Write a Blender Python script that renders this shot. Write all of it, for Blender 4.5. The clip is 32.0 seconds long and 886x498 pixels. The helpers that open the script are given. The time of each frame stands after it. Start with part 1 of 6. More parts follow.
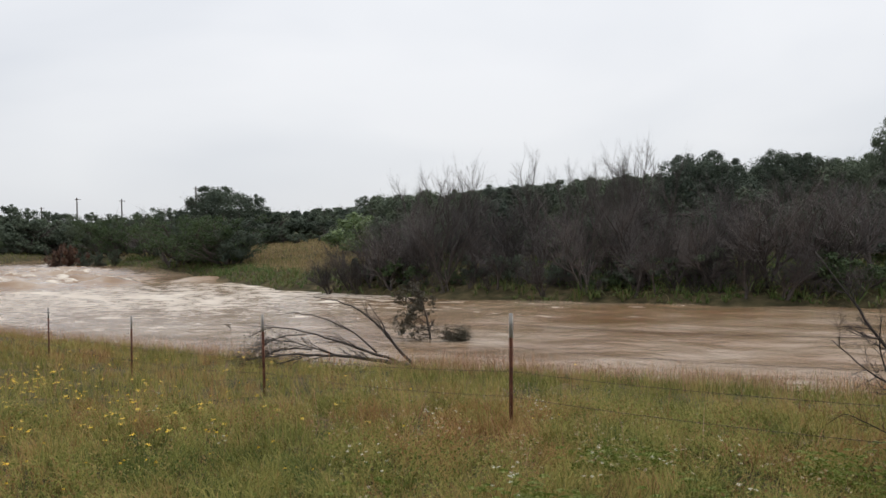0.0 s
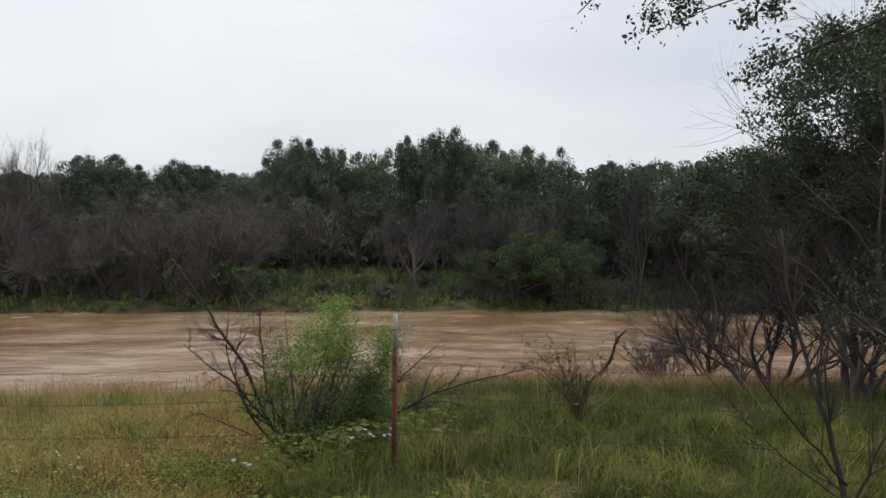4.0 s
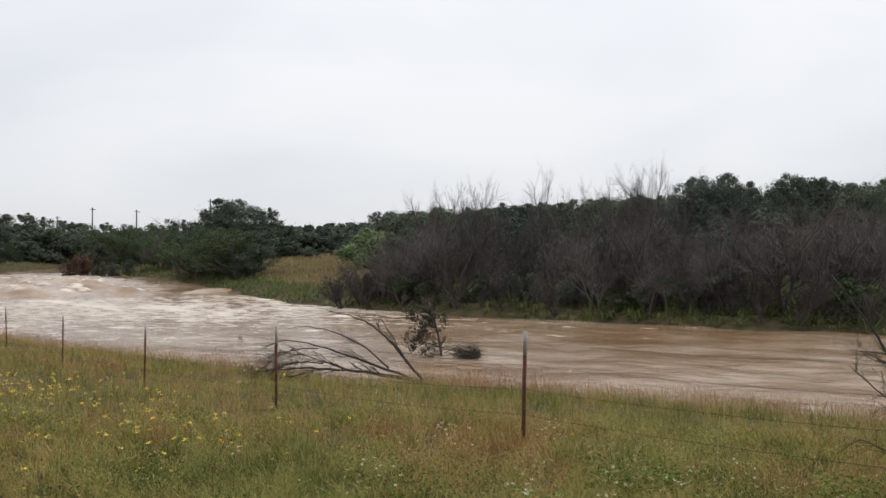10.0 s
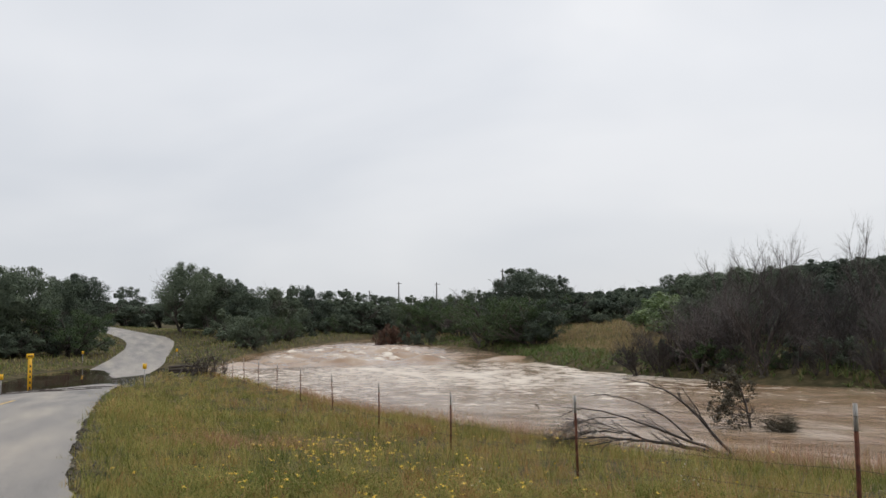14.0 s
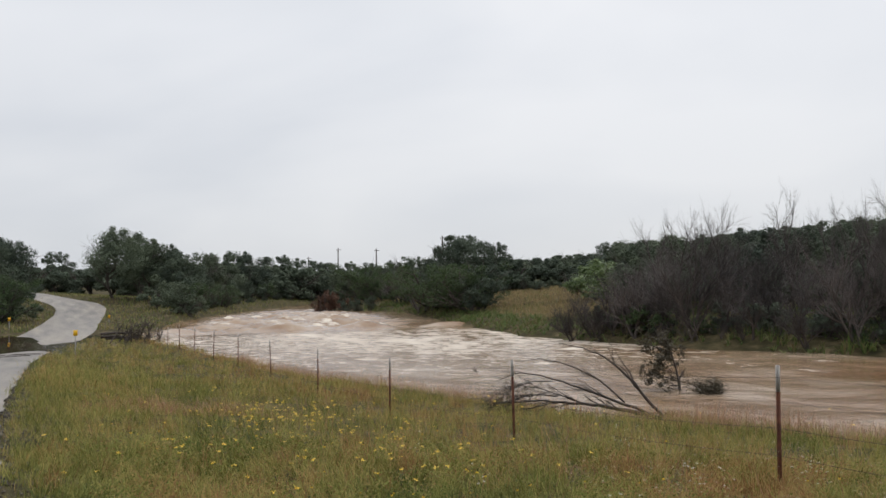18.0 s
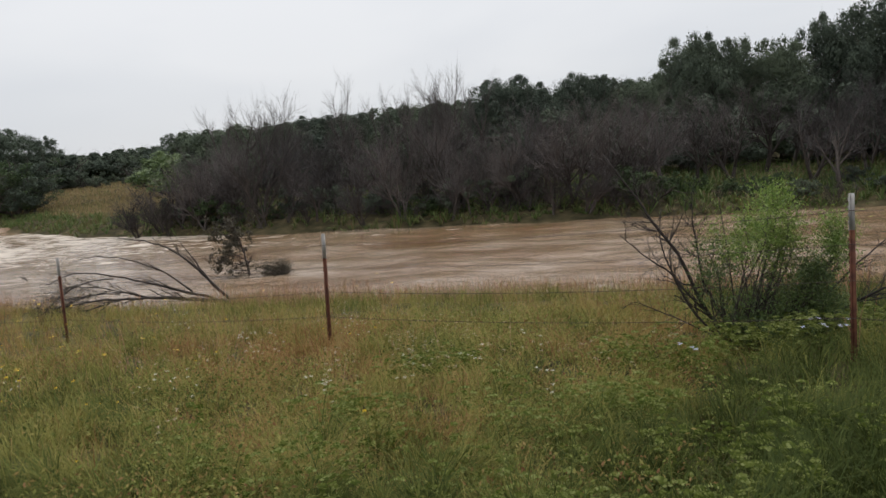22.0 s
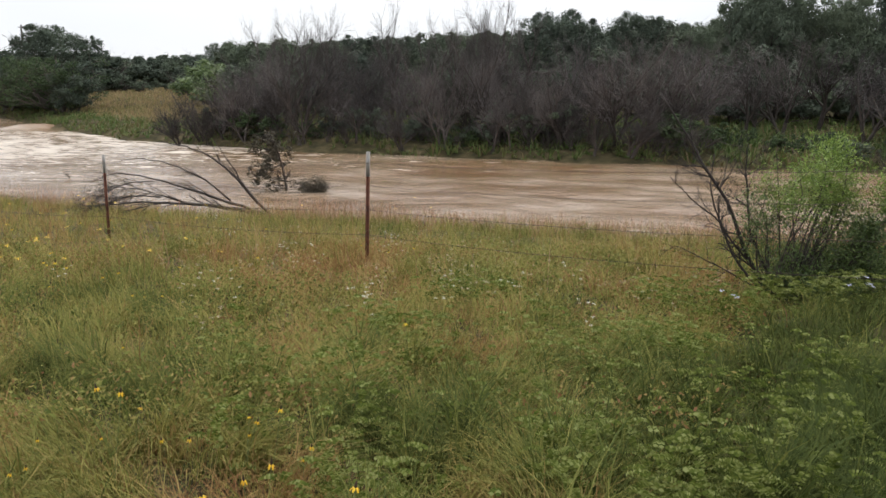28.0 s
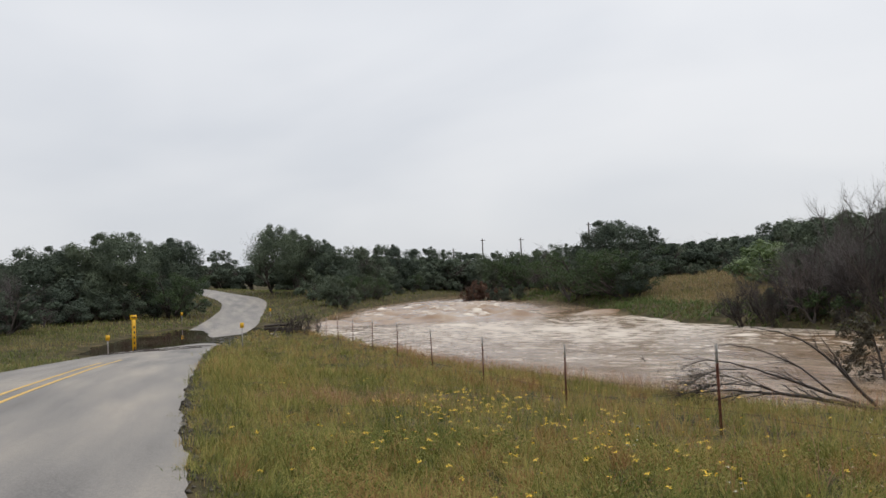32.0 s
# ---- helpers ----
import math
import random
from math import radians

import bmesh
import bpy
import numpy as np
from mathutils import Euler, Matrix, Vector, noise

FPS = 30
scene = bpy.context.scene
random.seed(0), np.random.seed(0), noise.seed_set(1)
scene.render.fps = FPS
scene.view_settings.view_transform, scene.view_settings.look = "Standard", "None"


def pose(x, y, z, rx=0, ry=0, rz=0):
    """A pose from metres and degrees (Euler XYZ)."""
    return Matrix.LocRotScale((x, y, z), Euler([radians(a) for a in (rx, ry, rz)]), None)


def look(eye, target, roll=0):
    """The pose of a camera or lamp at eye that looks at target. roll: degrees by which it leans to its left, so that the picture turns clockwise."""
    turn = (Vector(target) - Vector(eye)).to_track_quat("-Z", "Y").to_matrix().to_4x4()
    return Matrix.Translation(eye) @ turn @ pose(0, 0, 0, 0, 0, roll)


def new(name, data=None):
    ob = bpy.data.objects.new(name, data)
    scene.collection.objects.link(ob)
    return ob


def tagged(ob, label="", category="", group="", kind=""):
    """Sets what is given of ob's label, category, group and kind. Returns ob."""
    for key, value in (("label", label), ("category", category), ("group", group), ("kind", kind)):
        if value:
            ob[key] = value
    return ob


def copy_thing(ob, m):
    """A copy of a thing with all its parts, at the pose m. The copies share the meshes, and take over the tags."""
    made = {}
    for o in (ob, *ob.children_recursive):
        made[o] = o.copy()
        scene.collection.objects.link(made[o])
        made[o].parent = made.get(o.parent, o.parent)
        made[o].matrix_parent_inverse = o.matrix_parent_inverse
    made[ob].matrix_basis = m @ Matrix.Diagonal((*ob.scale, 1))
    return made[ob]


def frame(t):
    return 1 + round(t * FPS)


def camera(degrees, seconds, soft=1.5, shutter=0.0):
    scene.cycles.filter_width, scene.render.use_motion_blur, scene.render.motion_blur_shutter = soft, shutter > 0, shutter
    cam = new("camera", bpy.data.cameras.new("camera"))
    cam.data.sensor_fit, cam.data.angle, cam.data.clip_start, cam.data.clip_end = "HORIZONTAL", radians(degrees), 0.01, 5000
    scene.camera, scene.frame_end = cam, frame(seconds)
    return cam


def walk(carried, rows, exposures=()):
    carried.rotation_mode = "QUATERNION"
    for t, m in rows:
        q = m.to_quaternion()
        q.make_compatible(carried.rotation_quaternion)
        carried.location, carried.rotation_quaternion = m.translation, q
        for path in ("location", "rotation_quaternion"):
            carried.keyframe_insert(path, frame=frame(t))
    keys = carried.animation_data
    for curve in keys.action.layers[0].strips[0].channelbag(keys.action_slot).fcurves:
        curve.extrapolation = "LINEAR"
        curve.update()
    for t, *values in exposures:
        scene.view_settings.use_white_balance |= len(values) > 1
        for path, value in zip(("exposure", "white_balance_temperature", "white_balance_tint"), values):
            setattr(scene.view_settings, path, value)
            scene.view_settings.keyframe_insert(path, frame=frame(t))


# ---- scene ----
cam = camera(58.0, 32.0)
PATH = [
    (0, (0.147, 0.104, 1.599), (0.157, 2.104, 1.562), -0.9),
    (0.5, (0.207, 0.118, 1.587), (0.414, 2.106, 1.515), -0.9),
    (1, (0.227, 0.149, 1.574), (0.59, 2.115, 1.509), -0.7),
    (1.5, (0.258, 0.123, 1.586), (0.76, 2.057, 1.518), 0.2),
    (2, (0.308, 0.109, 1.586), (0.974, 1.994, 1.531), 0.5),
    (2.5, (0.365, 0.107, 1.578), (1.208, 1.92, 1.513), 0.8),
    (3, (0.427, 0.089, 1.594), (1.431, 1.818, 1.532), 0.4),
    (3.5, (0.457, 0.033, 1.598), (1.615, 1.664, 1.58), 0.5),
    (4, (0.525, 0.007, 1.592), (1.837, 1.516, 1.575), 1.1),
    (4.5, (0.551, 0.009, 1.592), (1.963, 1.425, 1.56), 0.3),
    (6.5, (0.543, 0.117, 1.587), (1.871, 1.612, 1.537), 2.4),
    (7, (0.496, 0.165, 1.58), (1.645, 1.8, 1.498), 1.5),
    (7.5, (0.326, 0.112, 1.585), (1.213, 1.901, 1.479), 1.8),
    (8, (0.24, 0.131, 1.583), (0.853, 2.03, 1.461), 1.5),
    (8.5, (0.223, 0.112, 1.544), (0.67, 2.059, 1.451), 0.6),
    (9, (0.16, 0.087, 1.571), (0.44, 2.066, 1.51), 1.2),
    (9.5, (0.121, 0.088, 1.566), (0.222, 2.085, 1.522), 1.2),
    (10, (0.103, 0.068, 1.59), (0.084, 2.068, 1.596), 0.3),
    (10.5, (0.093, 0.049, 1.615), (-0.061, 2.041, 1.707), 1.0),
    (11, (0.103, 0.011, 1.625), (-0.217, 1.977, 1.797), 1.1),
    (11.5, (0.088, 0.011, 1.637), (-0.353, 1.95, 1.847), 0.7),
    (12, (0.063, 0.006, 1.634), (-0.586, 1.886, 1.852), 0.6),
    (12.5, (0.06, 0.011, 1.621), (-0.675, 1.857, 1.841), -0.1),
    (13, (0.055, 0.027, 1.618), (-0.694, 1.869, 1.831), 0.0),
    (13.5, (0.034, 0.014, 1.612), (-0.677, 1.875, 1.797), 0.5),
    (14, (0.036, 0.018, 1.613), (-0.678, 1.878, 1.789), -1.1),
    (14.5, (0.059, 0.037, 1.621), (-0.564, 1.931, 1.786), -2.5),
    (16.5, (0.059, 0.002, 1.609), (-0.531, 1.911, 1.697), -2.5),
    (17, (0.093, 0.009, 1.586), (-0.345, 1.958, 1.69), -0.3),
    (17.5, (0.096, 0.005, 1.574), (-0.274, 1.968, 1.673), 1.2),
    (18, (0.04, 0.003, 1.599), (-0.535, 1.916, 1.689), -1.0),
    (18.5, (0.022, 0.009, 1.575), (-0.718, 1.866, 1.648), -1.1),
    (19, (0.034, -0.015, 1.581), (-0.802, 1.802, 1.633), -2.5),
    (19.4, (0.131, -0.091, 1.549), (-0.612, 1.766, 1.563), -2.0),
    (19.5, (0.168, -0.065, 1.547), (-0.38, 1.858, 1.546), -0.3),
    (19.6, (0.213, -0.039, 1.535), (-0.132, 1.93, 1.496), 1.3),
    (19.8, (0.257, 0.045, 1.525), (0.347, 2.038, 1.389), -0.0),
    (20, (0.312, 0.091, 1.48), (0.527, 2.073, 1.316), -0.8),
    (20.5, (0.268, 0.113, 1.46), (0.621, 2.075, 1.31), -1.7),
    (21, (0.262, 0.084, 1.461), (0.699, 2.025, 1.252), -3.5),
    (21.5, (0.262, 0.09, 1.459), (0.675, 2.036, 1.255), -4.5),
    (22, (0.258, 0.095, 1.45), (0.699, 2.033, 1.227), -3.7),
    (22.5, (0.25, 0.1, 1.441), (0.728, 2.025, 1.182), -2.6),
    (23, (0.247, 0.104, 1.443), (0.727, 2.024, 1.156), -1.6),
    (23.5, (0.236, 0.096, 1.449), (0.688, 2.024, 1.171), -1.1),
    (24, (0.236, 0.101, 1.442), (0.681, 2.033, 1.174), -0.5),
    (24.5, (0.22, 0.09, 1.438), (0.67, 2.019, 1.162), 0.2),
    (25, (0.205, 0.099, 1.423), (0.65, 2.017, 1.073), -2.2),
    (25.5, (0.192, 0.119, 1.41), (0.607, 2.032, 0.999), -3.6),
    (27.5, (0.164, 0.1, 1.411), (0.582, 2.016, 1.019), 1.8),
    (28, (0.163, 0.13, 1.388), (0.518, 2.059, 1.0), 0.9),
    (28.5, (0.176, 0.141, 1.38), (0.565, 2.064, 0.991), 0.9),
    (29, (0.172, 0.125, 1.399), (0.605, 2.04, 1.015), 1.3),
    (29.3, (0.157, 0.081, 1.402), (0.495, 2.026, 1.082), 2.2),
    (29.5, (0.101, 0.072, 1.406), (0.186, 2.057, 1.178), 1.8),
    (29.7, (0.107, 0.049, 1.428), (-0.239, 2.011, 1.255), 0.5),
    (30, (0.076, 0.026, 1.457), (-0.404, 1.961, 1.306), 0.5),
    (30.5, (0.012, 0.099, 1.49), (-0.715, 1.961, 1.42), 0.2),
    (31, (-0.195, 0.276, 1.491), (-1.142, 2.037, 1.439), -1.0),
    (31.5, (-0.489, 0.443, 1.467), (-1.507, 2.165, 1.491), -1.7),
    (31.8, (-0.705, 0.625, 1.466), (-1.722, 2.348, 1.511), -2.1),
    (32, (-0.855, 0.757, 1.465), (-1.76, 2.539, 1.541), -2.4),
]
walk(cam, [(t, look(eye, target, roll)) for t, eye, target, roll in PATH],
     [(0, 0.1), (1, 0.25), (2, 0.3), (3, 0.22), (4, 0.12), (7, 0.06), (9, 0.18), (10, 0.14), (11, -0.08), (13, -0.06), (14, 0.0), (17, 0.02), (19.4, 0.02), (21, -0.08), (22, 0.02), (23, 0.30), (24, 0.28), (25, 0.34), (27, 0.48), (29, 0.48), (29.8, 0.2), (31, 0.08), (32, 0.0)])


# ---------------------------------------------------------------- light
world = bpy.data.worlds.new("overcast")
scene.world = world
world.use_nodes = True
wt = world.node_tree
wt.nodes.clear()
w_out = wt.nodes.new("ShaderNodeOutputWorld")
w_bg = wt.nodes.new("ShaderNodeBackground")
w_sky = wt.nodes.new("ShaderNodeTexSky")
w_sky.sky_type, w_sky.sun_disc = "NISHITA", False
w_sky.sun_elevation, w_sky.sun_rotation = radians(52), radians(15)
w_tc = wt.nodes.new("ShaderNodeTexCoord")
w_map = wt.nodes.new("ShaderNodeMapping")
w_map.inputs["Scale"].default_value = (1.0, 1.0, 2.6)
w_noise = wt.nodes.new("ShaderNodeTexNoise")
w_noise.inputs["Scale"].default_value = 1.5
w_noise.inputs["Detail"].default_value = 4.0
w_noise.inputs["Roughness"].default_value = 0.45
w_noise.inputs["Distortion"].default_value = 0.3
w_ramp = wt.nodes.new("ShaderNodeValToRGB")
w_ramp.color_ramp.elements[0].position, w_ramp.color_ramp.elements[0].color = 0.30, (0.65, 0.685, 0.745, 1)
w_ramp.color_ramp.elements[1].position, w_ramp.color_ramp.elements[1].color = 0.68, (0.88, 0.89, 0.915, 1)
w_dim = wt.nodes.new("ShaderNodeMix")
w_dim.data_type, w_dim.blend_type = "RGBA", "MULTIPLY"
w_dim.inputs[0].default_value = 1.0
w_dim.inputs[7].default_value = (0.10, 0.10, 0.10, 1)
w_mix = wt.nodes.new("ShaderNodeMix")
w_mix.data_type = "RGBA"
w_mix.inputs[0].default_value = 0.94
wt.links.new(w_tc.outputs["Generated"], w_map.inputs["Vector"])
wt.links.new(w_map.outputs["Vector"], w_noise.inputs["Vector"])
wt.links.new(w_noise.outputs["Fac"], w_ramp.inputs["Fac"])
wt.links.new(w_sky.outputs["Color"], w_dim.inputs[6])
wt.links.new(w_dim.outputs[2], w_mix.inputs[6])
wt.links.new(w_ramp.outputs["Color"], w_mix.inputs[7])
w_sep = wt.nodes.new("ShaderNodeSeparateXYZ")
wt.links.new(w_tc.outputs["Generated"], w_sep.inputs[0])
w_low = wt.nodes.new("ShaderNodeMapRange")
w_low.inputs[1].default_value, w_low.inputs[2].default_value, w_low.inputs[3].default_value, w_low.inputs[4].default_value = 0.0, 0.30, 0.86, 1.0
wt.links.new(w_sep.outputs["Z"], w_low.inputs[0])
w_fall = wt.nodes.new("ShaderNodeMix")
w_fall.data_type, w_fall.blend_type = "RGBA", "MULTIPLY"
w_fall.inputs[0].default_value = 1.0
wt.links.new(w_mix.outputs[2], w_fall.inputs[6])
wt.links.new(w_low.outputs[0], w_fall.inputs[7])
wt.links.new(w_fall.outputs[2], w_bg.inputs["Color"])
w_bg.inputs["Strength"].default_value = 1.0
wt.links.new(w_bg.outputs["Background"], w_out.inputs["Surface"])

sun_data = bpy.data.lights.new("sun", "SUN")
sun_data.energy, sun_data.angle, sun_data.color = 1.4, radians(50), (1.0, 0.97, 0.93)
sun = new("sun", sun_data)
sun.matrix_world = look((10, 30, 60), (0, 12, 0))


# ---------------------------------------------------------------- materials
def ramp_of(nt, stops):
    r = nt.nodes.new("ShaderNodeValToRGB")
    els = r.color_ramp.elements
    while len(els) < len(stops):
        els.new(0.5)
    for e, (p, c) in zip(els, stops):
        e.position, e.color = p, (*c, 1)
    return r


def material(name, stops, scale=4.0, detail=5.0, rough=0.7, metal=0.0, bump=0.2, bump_scale=30.0, bump_dist=0.01,
             island=0.0, obj_random=0.0, speckle=0.0, spec=0.5, stretch=(1, 1, 1), turn=0.0, world_space=True, through_light=0.0):
    """A noise-driven surface: colour from a ramp over large and small noise, relief from fine noise."""
    m = bpy.data.materials.new(name)
    m.use_nodes = True
    nt = m.node_tree
    b = nt.nodes["Principled BSDF"]
    b.inputs["Roughness"].default_value, b.inputs["Metallic"].default_value = rough, metal
    b.inputs["Specular IOR Level"].default_value = spec
    if world_space:
        src = nt.nodes.new("ShaderNodeNewGeometry").outputs["Position"]
    else:
        src = nt.nodes.new("ShaderNodeTexCoord").outputs["Object"]
    mp = nt.nodes.new("ShaderNodeMapping")
    mp.inputs["Scale"].default_value = stretch
    if turn:
        rot = nt.nodes.new("ShaderNodeMapping")
        rot.inputs["Rotation"].default_value = (0, 0, radians(turn))
        nt.links.new(src, rot.inputs["Vector"])
        nt.links.new(rot.outputs["Vector"], mp.inputs["Vector"])
    else:
        nt.links.new(src, mp.inputs["Vector"])
    n1 = nt.nodes.new("ShaderNodeTexNoise")
    n1.inputs["Scale"].default_value, n1.inputs["Detail"].default_value = scale, detail
    nt.links.new(mp.outputs["Vector"], n1.inputs["Vector"])
    fac = n1.outputs["Fac"]

    def blend(a, other, amount):
        mx = nt.nodes.new("ShaderNodeMix")
        mx.inputs[0].default_value = amount
        nt.links.new(a, mx.inputs[2])
        nt.links.new(other, mx.inputs[3])
        return mx.outputs[0]

    if speckle:
        n4 = nt.nodes.new("ShaderNodeTexNoise")
        n4.inputs["Scale"].default_value, n4.inputs["Detail"].default_value, n4.inputs["Roughness"].default_value = 38.0, 6.0, 0.8
        nt.links.new(src, n4.inputs["Vector"])
        fac = blend(fac, n4.outputs["Fac"], speckle)
    if island:
        fac = blend(fac, nt.nodes.new("ShaderNodeNewGeometry").outputs["Random Per Island"], island)
    if obj_random:
        fac = blend(fac, nt.nodes.new("ShaderNodeObjectInfo").outputs["Random"], obj_random)
    r = ramp_of(nt, stops)
    nt.links.new(fac, r.inputs["Fac"])
    nt.links.new(r.outputs["Color"], b.inputs["Base Color"])
    if bump:
        n2 = nt.nodes.new("ShaderNodeTexNoise")
        n2.inputs["Scale"].default_value, n2.inputs["Detail"].default_value = bump_scale, 6.0
        nt.links.new(src, n2.inputs["Vector"])
        bp = nt.nodes.new("ShaderNodeBump")
        bp.inputs["Strength"].default_value, bp.inputs["Distance"].default_value = bump, bump_dist
        nt.links.new(n2.outputs["Fac"], bp.inputs["Height"])
        nt.links.new(bp.outputs["Normal"], b.inputs["Normal"])
    if through_light:
        tr = nt.nodes.new("ShaderNodeBsdfTranslucent")
        nt.links.new(r.outputs["Color"], tr.inputs["Color"])
        ms = nt.nodes.new("ShaderNodeMixShader")
        ms.inputs[0].default_value = through_light
        nt.links.new(b.outputs["BSDF"], ms.inputs[1])
        nt.links.new(tr.outputs["BSDF"], ms.inputs[2])
        nt.links.new(ms.outputs["Shader"], nt.nodes["Material Output"].inputs["Surface"])
    return m


M_SOIL = material("soil", [(0.32, (0.038, 0.036, 0.019)), (0.46, (0.062, 0.054, 0.028)), (0.56, (0.092, 0.076, 0.040)), (0.68, (0.14, 0.108, 0.064))], 1.6, 12, 0.95, bump=0.9, bump_scale=14, bump_dist=0.06, spec=0.08)
M_GRASS = material("grass_blades", [(0.30, (0.09, 0.14, 0.03)), (0.39, (0.19, 0.24, 0.055)), (0.47, (0.30, 0.31, 0.08)), (0.54, (0.39, 0.34, 0.115)), (0.61, (0.36, 0.23, 0.105)), (0.69, (0.25, 0.13, 0.072))],
                   0.55, 6, 0.5, island=0.25, bump=0, spec=0.15, through_light=0.15)
def sward_material(name, stops):
    """Grass whose colour follows each bunch's dryness."""
    m = material(name, stops, 3.0, 3, 0.6, bump=0, spec=0.04, through_light=0.22)
    nt = m.node_tree
    at = nt.nodes.new("ShaderNodeAttribute")
    at.attribute_name = "tone"
    for n in nt.nodes:
        if n.type == "VALTORGB":
            nt.links.new(at.outputs["Fac"], n.inputs["Fac"])
    return m


M_SWARD = sward_material("sward_blades", [(0.0, (0.066, 0.090, 0.027)), (0.20, (0.125, 0.148, 0.042)), (0.40, (0.250, 0.248, 0.070)), (0.55, (0.38, 0.335, 0.108)), (0.70, (0.44, 0.30, 0.125)), (0.84, (0.37, 0.205, 0.092)), (1.0, (0.25, 0.12, 0.060))])
M_DRY = material("dry_grass_blades", [(0.25, (0.30, 0.24, 0.09)), (0.42, (0.38, 0.23, 0.12)), (0.58, (0.40, 0.20, 0.13)), (0.75, (0.52, 0.34, 0.23))],
                 0.5, 4, 0.6, island=0.5, bump=0, spec=0.04, through_light=0.3)
# dead brown blades, coloured darker to stand for shade in the gaps
M_SHADE_THATCH = material("shade_thatch_blades", [(0.3, (0.045, 0.034, 0.018)), (0.5, (0.085, 0.06, 0.032)), (0.7, (0.17, 0.105, 0.058))], 0.8, 4, 0.8, island=0.5, bump=0, spec=0.04, through_light=0.2)
M_WEED = material("weed_leaves", [(0.25, (0.085, 0.12, 0.024)), (0.5, (0.185, 0.225, 0.050)), (0.75, (0.40, 0.43, 0.17))], 1.0, 4, 0.45, island=0.5, bump=0, spec=0.05, through_light=0.3)
M_MAT = material("matted_weed_leaves", [(0.30, (0.08, 0.11, 0.03)), (0.42, (0.20, 0.23, 0.06)), (0.52, (0.36, 0.35, 0.11)), (0.60, (0.36, 0.26, 0.10)), (0.70, (0.30, 0.15, 0.08))], 0.9, 5, 0.45, island=0.35, bump=0, spec=0.05, through_light=0.3)
M_BANK = material("bank_grass_blades", [(0.3, (0.06, 0.10, 0.03)), (0.46, (0.12, 0.18, 0.052)), (0.56, (0.165, 0.20, 0.07)), (0.68, (0.20, 0.155, 0.08))], 0.15, 4, 0.6, island=0.35, bump=0, spec=0.15, through_light=0.25)
M_STRAW = material("straw_grass_blades", [(0.31, (0.17, 0.18, 0.065)), (0.39, (0.29, 0.25, 0.11)), (0.48, (0.39, 0.285, 0.15)), (0.58, (0.34, 0.25, 0.135)), (0.70, (0.21, 0.22, 0.08))], 0.10, 4, 0.6, island=0.25, bump=0, spec=0.15, through_light=0.25)
M_SIDE = material("roadside_grass_blades", [(0.32, (0.11, 0.15, 0.045)), (0.46, (0.19, 0.215, 0.070)), (0.58, (0.29, 0.26, 0.10)), (0.72, (0.34, 0.26, 0.13))], 0.2, 4, 0.6, island=0.3, bump=0, spec=0.15, through_light=0.25)
# leaf tones lifted and blued to stand in for haze over the far woods
M_HAZED_OAK = material("hazed_oak_leaves", [(0.25, (0.076, 0.096, 0.076)), (0.5, (0.108, 0.134, 0.096)), (0.75, (0.146, 0.176, 0.114))], 0.6, 4, 0.85, spec=0.12, island=0.28, obj_random=0.35, bump=0, through_light=0.15)
M_NEAROAK = material("glossy_oak_leaves", [(0.25, (0.032, 0.045, 0.027)), (0.5, (0.054, 0.074, 0.039)), (0.75, (0.092, 0.122, 0.056))], 0.9, 4, 0.6, spec=0.25, island=0.45, bump=0, through_light=0.2)
M_MID = material("shrub_leaves", [(0.25, (0.042, 0.066, 0.032)), (0.5, (0.064, 0.098, 0.042)), (0.75, (0.10, 0.142, 0.058))], 0.8, 4, 0.7, spec=0.25, island=0.5, bump=0, through_light=0.2)
M_FRESH = material("willow_leaves", [(0.25, (0.10, 0.15, 0.06)), (0.5, (0.155, 0.22, 0.085)), (0.75, (0.22, 0.29, 0.12))], 0.8, 4, 0.5, island=0.5, bump=0, through_light=0.25)
M_BUSH = material("mesquite_leaves", [(0.25, (0.10, 0.17, 0.035)), (0.5, (0.19, 0.28, 0.06)), (0.75, (0.32, 0.42, 0.10))], 2.0, 4, 0.5, island=0.5, bump=0, through_light=0.35)
M_OLDLEAF = material("older_mesquite_leaves", [(0.25, (0.05, 0.085, 0.028)), (0.5, (0.10, 0.15, 0.045)), (0.75, (0.18, 0.235, 0.075))], 2.0, 4, 0.5, island=0.5, bump=0, through_light=0.3)
M_BARK = material("bark", [(0.3, (0.042, 0.034, 0.030)), (0.55, (0.080, 0.065, 0.056)), (0.8, (0.135, 0.113, 0.097))], 6, 6, 0.9, bump=0.6, bump_scale=25, bump_dist=0.01, obj_random=0.25)
M_TWIG = material("bare_twigs", [(0.25, (0.044, 0.038, 0.037)), (0.5, (0.083, 0.072, 0.069)), (0.8, (0.138, 0.118, 0.110))], 1.2, 4, 0.9, bump=0, obj_random=0.65)
M_DARKTWIG = material("dark_twigs", [(0.3, (0.017, 0.013, 0.012)), (0.55, (0.033, 0.026, 0.023)), (0.8, (0.060, 0.047, 0.041))], 1.2, 4, 0.9, bump=0, obj_random=0.3)
M_BROWNTWIG = material("brown_twigs", [(0.3, (0.06, 0.035, 0.025)), (0.55, (0.11, 0.065, 0.045)), (0.8, (0.16, 0.10, 0.07))], 1.5, 4, 0.9, bump=0)
M_PALE = material("weathered_twigs", [(0.3, (0.075, 0.066, 0.060)), (0.6, (0.115, 0.102, 0.092)), (0.8, (0.16, 0.145, 0.132))], 1.2, 4, 0.9, bump=0)
M_RUSTBUSH = material("dead_leaves", [(0.3, (0.070, 0.038, 0.025)), (0.6, (0.115, 0.060, 0.037)), (0.8, (0.16, 0.085, 0.050))], 1.5, 4, 0.8, island=0.5, bump=0)
